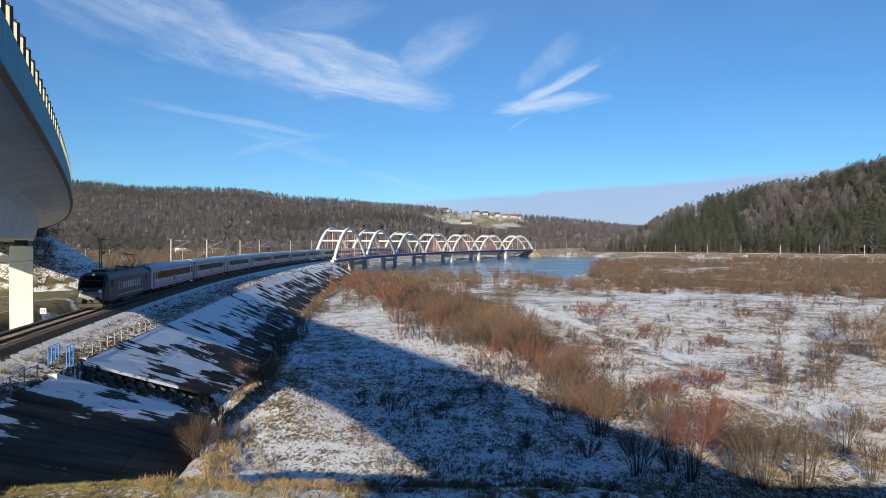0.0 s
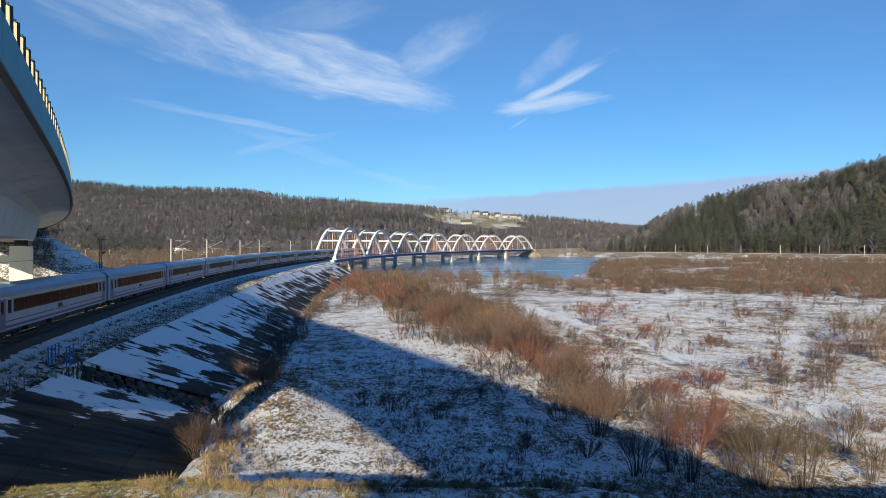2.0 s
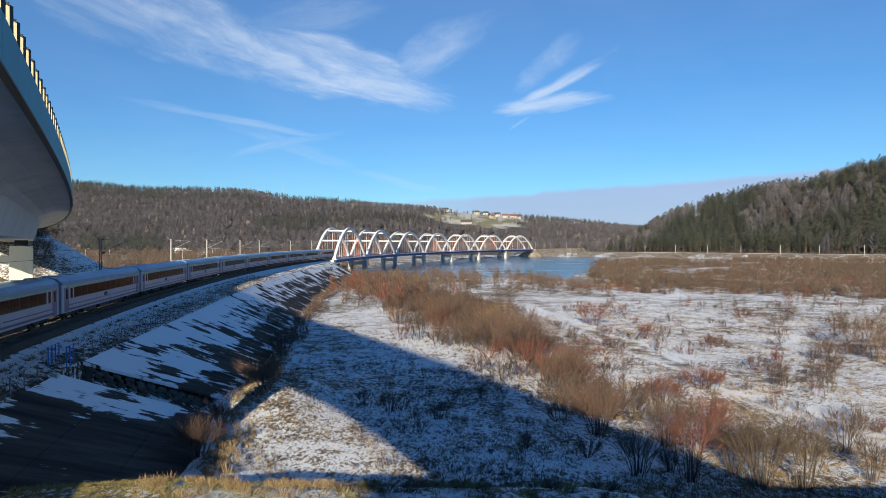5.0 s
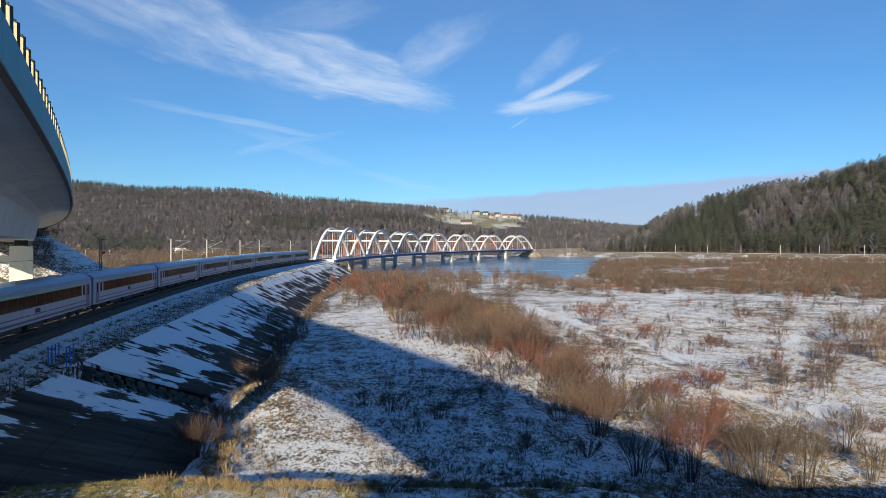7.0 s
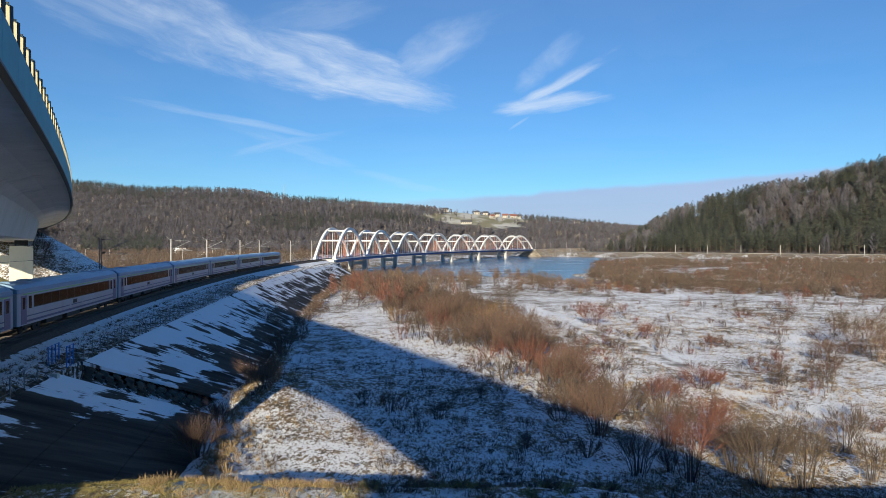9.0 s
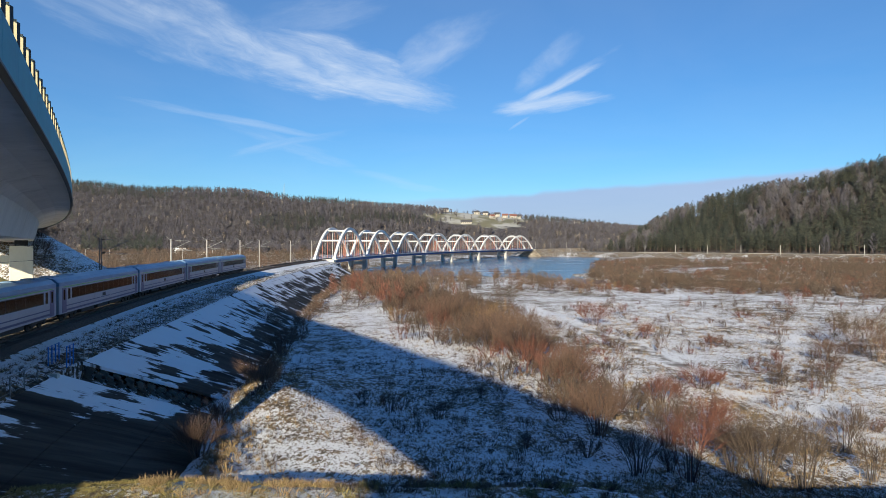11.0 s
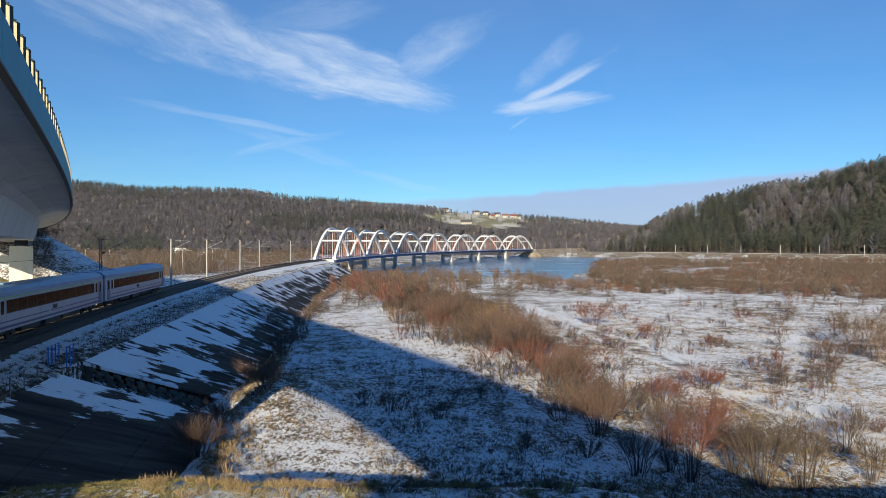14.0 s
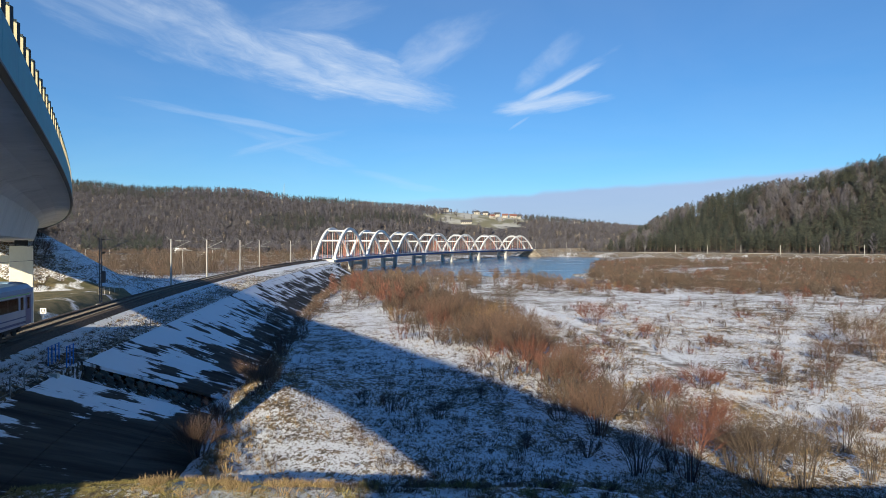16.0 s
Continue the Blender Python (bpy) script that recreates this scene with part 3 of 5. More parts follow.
def build_viaduct():
    via = thing("road_viaduct", "curved concrete road viaduct with teal fascia panels", "viaduct")
    rings = []
    k = int((Q1 - Q0) / 3)
    for i in range(k + 1):
        q = Q0 + (Q1 - Q0) * i / k
        prof = [(0.12, V_TOP), (0.12, V_EDGE), (1.2, V_EDGE - 0.10), (2.1, V_EDGE - 0.40), (2.6, V_EDGE - 0.75), (3.1, V_BOT + 0.05), (3.25, V_BOT), (11.25, V_BOT), (11.4, V_BOT + 0.05), (11.9, V_EDGE - 0.75), (12.4, V_EDGE - 0.40), (13.3, V_EDGE - 0.1), (V_WIDE - 0.12, V_EDGE), (V_WIDE - 0.12, V_TOP)]
        rings.append([on_road(q, o, z) for o, z in prof])
    part("box_girder", sweep(rings), M_CONC, via, "grey concrete box girder with wide cantilevers", smooth=False)
    # fascia panels, 2 m each, both edges
    for side in (0, 1):
        q = Q0
        while q < Q1 - 1:
            step = 2.0 if side == 0 else 6.0
            e = min(q + step - 0.015, Q1)
            o0, o1 = (0.0, 0.10) if side == 0 else (V_WIDE - 0.10, V_WIDE)
            ring = [[on_road(v, o0, V_EDGE - 0.06), on_road(v, o1, V_EDGE - 0.06), on_road(v, o1, V_TOP + 0.24), on_road(v, o0, V_TOP + 0.24)] for v in (q, e)]
            if side == 0 and not -4 < q < 116:
                q += step
                e2 = q
                part("fascia_panel", sweep([[on_road(v, o0, V_EDGE - 0.06), on_road(v, o1, V_EDGE - 0.06), on_road(v, o1, V_TOP + 0.24), on_road(v, o0, V_TOP + 0.24)] for v in (q - step, e2 - 0.015)]), M_TEAL, via)
                continue
            part("fascia_panel", sweep(ring), M_TEAL, via)
            q += step
    # drip rail along the fascia foot
    part("drip_rail", sweep([[on_road(q, o, z) for o, z in ((-0.03, V_EDGE - 0.1), (0.13, V_EDGE - 0.1), (0.13, V_EDGE - 0.05), (-0.03, V_EDGE - 0.05))] for q in np.arange(Q0, Q1, 3.0)]), M_BLACK, via)
    # railing: upright cream panels in dark frames along the edge
    bars = bmesh.new()
    for z in (V_TOP + 0.30, V_TOP + 0.76):
        for q in np.arange(Q0, Q1 - 3, 3.0):
            add_rod(bars, on_road(q, 0.16, z), on_road(q + 3.0, 0.16, z), 0.045, n=5)
    part("railing_bar", bars, M_BLACK, via)
    posts = np.arange(-6.0, 100.0, 1.0)
    for q in posts:
        a, b = on_road(q, 0.02), on_road(q + 0.17, 0.10)
        c, d = on_road(q, 0.07), on_road(q + 0.17, 0.15)
        lo, hi = V_TOP + 0.27 - 0.0024 * q, V_TOP + 0.72 - 0.0024 * q
        part("railing_panel", sweep([[(p.x, p.y, lo) for p in (a, b, d, c)], [(p.x, p.y, hi) for p in (a, b, d, c)]]), M_YELLOW, via)
        p = on_road(q + 0.55, 0.12)
        part("railing_post", box((p.x - 0.07, p.y - 0.07, V_TOP - 0.0024 * q), (p.x + 0.07, p.y + 0.07, V_TOP + 0.82 - 0.0024 * q)), M_BLACK, via)
    # far parapet is solid towards the sun
    part("parapet", sweep([[on_road(q, o, z) for o, z in ((V_WIDE - 0.3, V_TOP), (V_WIDE - 0.12, V_TOP), (V_WIDE - 0.12, V_TOP + 0.9), (V_WIDE - 0.3, V_TOP + 0.9))] for q in np.arange(Q0, Q1, 3.0)]), M_CONC, via)
    return via


build_viaduct()


def build_bent(q, base, wide=2.1, thick=1.8):
    """A pier bent: two columns, a crosshead and bearings under the girder."""
    bent = thing("viaduct_pier", "cream concrete two-column viaduct pier with crosshead", "pier", "viaduct piers")
    p, p2 = on_road(q, 3.35), on_road(q, 11.15)
    u = (p2 - p).normalized()
    m = Matrix.Translation((p.x, p.y, 0)) @ Matrix.Rotation(math.atan2(u.y, u.x), 4, "Z")
    span = (p2 - p).length
    t = thick / 2
    for x in (-0.2, span + 0.2 - wide):
        part("column", box((x, -t, base), (x + wide, t, 6.75), 0.06), M_CREAM, bent, at=m)
    part("crosshead", box((wide - 0.2, -t + 0.15, 4.85), (span - wide + 0.2, t - 0.15, 5.75), 0.04), M_CREAM, bent, at=m)
    for x in (wide / 2 - 0.2, span + 0.2 - wide / 2):
        part("bearing", box((x - 0.6, -0.5, 6.752), (x + 0.6, 0.5, V_BOT - 0.0024 * q - 0.003), 0.03), M_BLACK, bent, "dark bearing block", at=m)
    return bent


build_bent(68.5, -2.6)
build_bent(24.5, -8.6)


def build_abutment_or_shade_wall(q, base, reach):
    ab = thing("viaduct_abutment", "concrete viaduct abutment wall at the snowy road bank or unseen shade wall", "abutment")
    p, p2 = on_road(q, 0.6), on_road(q, V_WIDE - 0.6)
    u = (p2 - p).normalized()
    m = Matrix.Translation((p.x, p.y, 0)) @ Matrix.Rotation(math.atan2(u.y, u.x), 4, "Z")
    part("wall", box((0, -1.0, base), ((p2 - p).length + reach, 1.0, V_BOT - 0.0024 * q - 0.01), 0.05), M_CONC, ab, at=m)


build_abutment_or_shade_wall(ABUT_Q, 1.0, 0.0)
# unseen wall added under the deck only to shade the near ground
build_abutment_or_shade_wall(-9.5, -8.5, -6.5)


# ---- railway bridge ----
SPAN, ARCH0, RISE, PLANE = 63.76, 82.8, 14.3, 4.3


def build_span(i):
    sc = ARCH0 + SPAN * i
    br = thing("bridge_span", "white steel arch railway bridge span with orange-red hangers", "bridge", "railway bridge spans")
    half = 30.2
    z_of = lambda t: -0.2 + (RISE - 0.6) * (1 - (t / half) ** 2)
    for o in (-PLANE, PLANE):
        rings = []
        for j in range(25):
            t = -half + 2 * half * j / 24
            slope = math.atan2(-2 * (RISE - 0.6) * t / half ** 2, 1)
            hh = 0.62
            ring = []
            for a, b in ((-0.5, -hh), (0.5, -hh), (0.5, hh), (-0.5, hh)):
                s2, z2 = t - math.sin(slope) * b, z_of(t) + math.cos(slope) * b
                ring.append(on_track(sc + s2, o + a, z2))
            rings.append(ring)
        part("arch_rib", sweep(rings), M_WHITE, br)
        for j in range(-6, 7):
            t = j * 4.3
            top = z_of(t) - 0.55
            part("hanger", rod(on_track(sc + t, o, -0.3), on_track(sc + t, o, top), 0.085, n=4), M_ORANGE if (j + (o > 0)) % 3 else M_WHITE, br, "orange-red hanger" if (j + (o > 0)) % 3 else "pale hanger")
        part("edge_girder", sweep([[on_track(sc + t, o + a, z) for a, z in ((-0.45, -1.75), (0.45, -1.75), (0.45, -0.25), (-0.45, -0.25))] for t in np.linspace(-SPAN / 2 + 0.06, SPAN / 2 - 0.06, 9)]), M_BLUE, br, "blue edge girder")
        out = 1.5 if o > 0 else -1.5
        part("walkway", sweep([[on_track(sc + t, o + a, z) for a, z in ((out * 0.31, -0.55), (out * 1.1, -0.55), (out * 1.1, -0.32), (out * 0.31, -0.32))] for t in np.linspace(-SPAN / 2 + 0.06, SPAN / 2 - 0.06, 9)]), M_CONC, br)
        rail = bmesh.new()
        for z in (0.15, 0.75):
            for t in np.linspace(-SPAN / 2, SPAN / 2 - SPAN / 8, 8):
                add_rod(rail, on_track(sc + t, o + out * 1.06, z), on_track(sc + t + SPAN / 8, o + out * 1.06, z), 0.05, n=4)
        for t in np.linspace(-SPAN / 2 + 1, SPAN / 2 - 1, 26):
            add_rod(rail, on_track(sc + t, o + out * 1.06, -0.4), on_track(sc + t, o + out * 1.06, 0.75), 0.04, n=4)
        part("handrail", rail, M_BLUE, br, "blue handrail")
    for t in (-19.5, -8.5, 8.5, 19.5):
        part("cross_strut", rod(on_track(sc + t, -PLANE + 0.3, z_of(t)), on_track(sc + t, PLANE - 0.3, z_of(t)), 0.36, n=10), M_WHITE, br)
    part("deck", sweep([[on_track(sc + t, a, z) for a, z in ((-PLANE + 0.46, -1.2), (PLANE - 0.46, -1.2), (PLANE - 0.46, -0.24), (-PLANE + 0.46, -0.24))] for t in np.linspace(-SPAN / 2 + 0.05, SPAN / 2 - 0.05, 9)]), M_CONC, br)
    for s in (sc - half + 0.8, sc + half - 0.8):
        for o in (-PLANE, PLANE):
            p = on_track(s, o)
            m = Matrix.Translation((p.x, p.y, 0)) @ Matrix.Rotation(radians(track_turn(s)), 4, "Z")
            part("arch_foot", box((-0.7, -1.6, -0.7), (0.7, 1.6, 0.5), 0.1), M_WHITE, br, at=m)


for i in range(7):
    build_span(i)


def build_bridge_pier(s):
    pier = thing("bridge_pier", "pale concrete bridge pier with two columns in the lake", "bridge pier", "railway bridge piers")
    p = on_track(s)
    m = Matrix.Translation((p.x, p.y, 0)) @ Matrix.Rotation(radians(track_turn(s)), 4, "Z")
    for x in (-4.9, 2.7):
        part("column", box((x, -1.4, -10.6), (x + 2.2, 1.4, -1.9), 0.25), M_CONC, pier, at=m)
    part("crossbeam", box((-2.6, -1.2, -4.6), (2.6, 1.2, -3.0), 0.1), M_CONC, pier, at=m)
    part("bearing_shelf", box((-5.3, -1.1, -1.895), (5.3, 1.1, -1.755), 0.0), M_CONC, pier, at=m)


for i in range(1, 7):
    build_bridge_pier(ARCH0 + SPAN * (i - 0.5))


def build_bridge_end(s, way, label):
    ab = thing("bridge_abutment", label, "abutment", "bridge abutments")
    p = on_track(s)
    m = Matrix.Translation((p.x, p.y, 0)) @ Matrix.Rotation(radians(track_turn(s)), 4, "Z")
    lo, hi = (-5.0, -1.3) if way < 0 else (1.3, 5.0)
    part("wall", box((-5.6, lo, -9.5), (5.6, hi, -1.95), 0.08), M_CONC, ab, at=m)
    part("bearing_block", box((3.4, lo - way * 0.5, -1.945), (5.5, hi - way * 1.2, -0.5), 0.08), M_CREAM, ab, at=m)
    part("bearing_block", box((-5.5, lo - way * 0.5, -1.945), (-3.4, hi - way * 1.2, -0.5), 0.08), M_CREAM, ab, at=m)


BRIDGE_END = ARCH0 + SPAN * 6.5
build_bridge_end(ARCH0 - SPAN / 2, -1, "concrete bridge abutment at the paved embankment")
build_bridge_end(BRIDGE_END, 1, "dark concrete bridge abutment on the far shore")


def build_far_bank():
    rings = []
    for s in np.arange(BRIDGE_END + 1.2, BRIDGE_END + 300, 8.0):
        rings.append([on_track(s, o, z) for o, z in ((-16, -9.6), (-4, -0.3), (4, -0.3), (16, -9.6))])
    tagged(part("far_embankment", sweep(rings), M_RIPRAP), "stone-faced railway bank on the far lake shore", "embankment", kind="structure")


build_far_bank()


# ---- overhead line masts ----
def build_mast(s, steel, tall=8.6, base=-0.9, side=-3.3):
    mast = thing("catenary_mast", "dark steel lattice catenary mast beside the track" if steel else "pale concrete catenary mast with a slanting bracket", "catenary mast", "catenary masts")
    p = on_track(s, side)
    mast.matrix_basis = Matrix.Translation((p.x, p.y, base)) @ Matrix.Rotation(radians(track_turn(s)), 4, "Z")
    sg = 1 if side < 0 else -1
    if steel:
        for x in (-0.12, 0.12):
            part("channel", box((x - 0.04, -0.10, 0), (x + 0.04, 0.10, tall)), M_DARKSTEEL, mast)
        for j in range(14):
            z = 0.4 + j * 0.58
            part("lacing", rod((-0.12, 0.08, z), (0.12, 0.08, z + 0.5), 0.022, n=4), M_DARKSTEEL, mast)
        part("switch_box", box((0.22, -0.2, 2.9), (0.55, 0.25, 4.4), 0.03), M_DARKSTEEL, mast, "black equipment box")
        part("footing", box((-0.45, -0.45, -0.9), (0.45, 0.45, 0.25), 0.05), M_CONC, mast)
    else:
        part("pole", rod((0, 0, -1.6), (0, 0, tall), 0.17, 0.13, 10), M_MAST, mast)
        part("footing", box((-0.4, -0.4, -2.5), (0.4, 0.4, -0.3), 0.05), M_CONC, mast)
    mat = M_DARKSTEEL if steel else M_GALV
    hi = 7.0 - base + 0.35
    reach = abs(side) * sg
    part("bracket_tube", rod((0.1 * sg, 0, 5.6 - base + 0.2), (reach, 0, hi), 0.05), mat, mast)
    part("top_tube", rod((0.1 * sg, 0, hi + 0.15), (reach * 0.96, 0, hi), 0.025), mat, mast)
    part("steady_arm", rod((0.1 * sg, 0, 5.6 - base + 0.3), (reach * 1.1, 0, 5.6 - base), 0.03), mat, mast)
    for z in (5.75 - base, hi + 0.12):
        part("insulator", rod((0.12 * sg, 0, z), (0.6 * sg, 0, z + 0.05), 0.09), M_BLACK if steel else M_RAIL, mast, "brown ribbed insulator")
    part("feeder_arm", rod((0, 0, tall - 0.25), (-0.9 * sg, 0, tall + 0.5), 0.04), mat, mast)
    return mast


MASTS = (-145.6, -111.4, -85.2, -53.4, -31.2, 10.8, 44.0)
for k, s in enumerate(MASTS):
    build_mast(s, k == 0)
for s in np.arange(BRIDGE_END + 20, BRIDGE_END + 260, 36.0):
    build_mast(s, False)


def build_wires():
    for name, o, z0, sag, label in (("contact_wire", 0.0, 5.6, 0.0, "thin dark overhead contact wire"), ("messenger_wire", 0.0, 7.2, 0.9, "sagging overhead messenger wire"), ("feeder_wire", -4.2, 8.1, 0.5, "thin overhead feeder wire")):
        bm = bmesh.new()
        line = []
        stops = [-240.0, -180.0, *MASTS, 100, 160, 220, 280, 340, 400, 460, 520]
        for a, b in zip(stops, stops[1:]):
            pts = [on_track(a + (b - a) * t / 5, o, z0 - sag * 4 * (t / 5) * (1 - t / 5)) for t in range(6)]
            line += pts[:-1]
        bm.free()
        tagged(part(name, sweep([[q + Vector(d) for d in ((0.016, 0, -0.01), (-0.016, 0, -0.01), (0, 0, 0.018))] for q in line]), M_BLACK), label, "overhead wire")


build_wires()


# ---- vegetation ----
def stems(rng, count, tall, lean, width, mesh=None, branch=3, root=0.35, fork=0.25):
    """A bare shrub: thin tapering stems that fan out, each with side twigs. Returns verts and faces."""
    V, F = [], []

    def blade(a, b, w0):
        d = (b - a)
        side = d.cross(Vector((rng.uniform(-1, 1), rng.uniform(-1, 1), 0.1)))
        side = side.normalized() * w0 if side.length > 1e-6 else Vector((w0, 0, 0))
        k = d.cross(side).normalized() * w0
        i = len(V)
        V.extend([a + side, a - side * 0.5 + k * 0.8, a - side * 0.5 - k * 0.8, b])
        F.extend([(i, i + 1, i + 3), (i + 1, i + 2, i + 3), (i + 2, i, i + 3)])

    for _ in range(count):
        th = rng.uniform(0, 2 * math.pi)
        r0 = root * math.sqrt(rng.random())
        h = tall * rng.uniform(0.55, 1.0)
        out = lean * h * rng.uniform(0.15, 1.0)
        a = Vector((r0 * math.cos(th), r0 * math.sin(th), -0.1))
        th2 = th + rng.uniform(-0.6, 0.6)
        tip = a + Vector((out * math.cos(th2), out * math.sin(th2), h))
        bend = a.lerp(tip, 0.5) + Vector((0, 0, h * 0.06))
        blade(a, bend + (bend - a) * 0.08, width)
        blade(bend, tip, width * 0.62)
        for _ in range(branch):
            t = rng.uniform(fork, 0.95)
            p = a.lerp(bend, t * 2) if t < 0.5 else bend.lerp(tip, t * 2 - 1)
            th3 = th2 + rng.uniform(-1.6, 1.6)
            l = h * rng.uniform(0.16, 0.38)
            blade(p, p + Vector((math.cos(th3) * l * 0.45, math.sin(th3) * l * 0.45, l)), width * 0.5)
    return np.array([tuple(v) for v in V]), np.array(F)


def branching(rng, count, tall, spread, width, forks=3, twigs=4, root=0.12):
    """A bare shrub that branches twice: stems, limbs and a fine outer haze of twigs, round in outline."""
    V, F = [], []

    def blade(a, b, w0, w1):
        d = (b - a).normalized()
        u = d.orthogonal().normalized()
        k = d.cross(u)
        i = len(V)
        for c, wd in ((a, w0), (b, w1)):
            V.extend([c + u * wd, c - u * wd * 0.5 + k * wd * 0.87, c - u * wd * 0.5 - k * wd * 0.87])
        for m in range(3):
            j = (m + 1) % 3
            F.extend([(i + m, i + j, i + 3 + j), (i + m, i + 3 + j, i + 3 + m)])

    def needle(a, b, w0):
        d = (b - a).normalized()
        u = d.orthogonal().normalized()
        k = d.cross(u)
        i = len(V)
        V.extend([a + u * w0, a - u * w0 * 0.5 + k * w0 * 0.87, a - u * w0 * 0.5 - k * w0 * 0.87, b])
        F.extend([(i, i + 1, i + 3), (i + 1, i + 2, i + 3), (i + 2, i, i + 3)])

    def bent(d, amount):
        v = d + Vector((rng.gauss(0, amount), rng.gauss(0, amount), rng.gauss(0, amount * 0.6)))
        v.z = max(v.z, 0.12)
        return v.normalized()

    for _ in range(count):
        th, r0 = rng.uniform(0, math.tau), root * math.sqrt(rng.random())
        a = Vector((r0 * math.cos(th), r0 * math.sin(th), -0.05))
        tilt = spread * rng.uniform(0.1, 1.0)
        d = Vector((math.cos(th) * math.sin(tilt), math.sin(th) * math.sin(tilt), math.cos(tilt)))
        h = tall * rng.uniform(0.75, 1.05)
        b = a + d * h * 0.42
        blade(a, b, width, width * 0.7)
        for _ in range(forks):
            d2 = bent(d, 0.36)
            p = a.lerp(b, rng.uniform(0.55, 1.0))
            c = p + d2 * h * rng.uniform(0.25, 0.38)
            blade(p, c, width * 0.55, width * 0.35)
            for _ in range(twigs):
                q = p.lerp(c, rng.uniform(0.3, 1.0))
                needle(q, q + bent(d2 + Vector((0, 0, 0.15)), 0.6) * h * rng.uniform(0.16, 0.32), width * 0.36)
    return np.array([tuple(v) for v in V]), np.array(F)


def bake(pieces, mats, name):
    """Join many turned and scaled copies of mesh patterns: rows of (pattern, place, scale, turn, material)."""
    vs, fs, ix = [], [], []
    n = 0
    for (v, f), (x, y, z), (sx, sz), turn, mi in pieces:
        c, s = math.cos(turn), math.sin(turn)
        q = np.empty_like(v)
        q[:, 0] = (v[:, 0] * c - v[:, 1] * s) * sx + x
        q[:, 1] = (v[:, 0] * s + v[:, 1] * c) * sx + y
        q[:, 2] = v[:, 2] * sz + z
        vs.append(q)
        fs.append(f + n)
        ix.append(np.full(len(f), mi) if np.isscalar(mi) else mi)
        n += len(v)
    v, f, ix = np.concatenate(vs), np.concatenate(fs), np.concatenate(ix)
    me = bpy.data.meshes.new(name)
    me.vertices.add(len(v))
    me.vertices.foreach_set("co", v.astype(np.float32).ravel())
    me.loops.add(len(f) * 3)
    me.loops.foreach_set("vertex_index", f.astype(np.int32).ravel())
    me.polygons.add(len(f))
    me.polygons.foreach_set("loop_start", np.arange(0, len(f) * 3, 3, dtype=np.int32))
    for m in mats:
        me.materials.append(m)
    me.polygons.foreach_set("material_index", ix.astype(np.int32))
    me.update(calc_edges=True)
    return new(name, me)


def crown_twigs(r, V, F, count, base, high, wide, width, inner=0.35):
    """Fine twigs that fill a lumpy rounded crown between base and base + high."""
    lumps = [(r.uniform(0, math.tau), r.uniform(0.0, 1.0), r.uniform(0.8, 1.25)) for _ in range(5)]
    for _ in range(count):
        th, u = r.uniform(0, math.tau), r.random()
        swell = max(k * (1.0 - 0.35 * abs(math.sin((th - t0) / 2)) - 0.25 * abs(u - h0)) for t0, h0, k in lumps)
        rad = wide * swell * math.sqrt(max(0.02, 1.0 - (2 * u - 0.75) ** 2 / 1.6)) * r.uniform(0.55, 1.0)
        b = Vector((rad * math.cos(th), rad * math.sin(th), base + high * u))
        a = Vector((b.x * inner, b.y * inner, b.z - high * r.uniform(0.10, 0.30)))
        side = (b - a).cross(Vector((r.uniform(-1, 1), r.uniform(-1, 1), r.uniform(-0.4, 0.4)))).normalized() * width * r.uniform(0.6, 1.3)
        i = len(V)
        V.extend([b, a + side, a - side])
        F.append((i, i + 1, i + 2))


def round_bush(r, count=100, width=0.0125, inner=0.35):
    """A rounded leafless bush: a few stems and a dense outer shell of twigs."""
    V, F = [], []
    for k in range(5):
        th = r.uniform(0, math.tau)
        i = len(V)
        V.extend([Vector((0.05 * math.cos(th), 0.05 * math.sin(th), -0.05)), Vector((0.05 * math.cos(th + 0.5), 0.05 * math.sin(th + 0.5), -0.05)), Vector((0.3 * math.cos(th), 0.3 * math.sin(th), r.uniform(0.6, 0.9)))])
        F.append((i, i + 1, i + 2))
    crown_twigs(r, V, F, count, 0.06, 0.92, 0.5, width, inner)
    return np.array([tuple(v) for v in V]), np.array(F)


def tuft(r, count, lean, width, root):
    """A tuft of grass: single tapering blades that lean out and droop."""
    V, F = [], []
    for _ in range(count):
        th, r0, h = r.uniform(0, math.tau), root * math.sqrt(r.random()), r.uniform(0.45, 1.0)
        a = Vector((r0 * math.cos(th), r0 * math.sin(th), -0.06))
        th += r.uniform(-0.7, 0.7)
        b = a + Vector((math.cos(th), math.sin(th), 0)) * lean * h * r.uniform(0.1, 1.0) + Vector((0, 0, h))
        turn = r.uniform(0, math.tau)
        side = Vector((math.cos(turn), math.sin(turn), 0)) * width
        i = len(V)
        V.extend([a + side, a - side, b])
        F.append((i, i + 1, i + 2))
    return np.array([tuple(v) for v in V]), np.array(F)


rng = random.Random(11)
BUSH = [branching(rng, 9, 1.0, 0.80, 0.0125, 4, 5, 0.26) for _ in range(6)]
BUSH_FAR = [round_bush(rng) for _ in range(7)]
SCRUB = [round_bush(rng, 230, 0.0055, 0.72) for _ in range(8)]
SMALLTUFT = [tuft(rng, 9, 0.9, 0.045, 0.3) for _ in range(6)]
TUFT = [tuft(rng, 24, 0.8, 0.034, 0.34) for _ in range(7)]
TWIGS = (M_WILLOW, M_REDWILLOW, M_GREYTWIG, M_GOLDTWIG)


def on_lining(x, y):
    s, o = track_coords(x, y)
    return -9 < o < fence_off(s) + 10.0 and s < 60


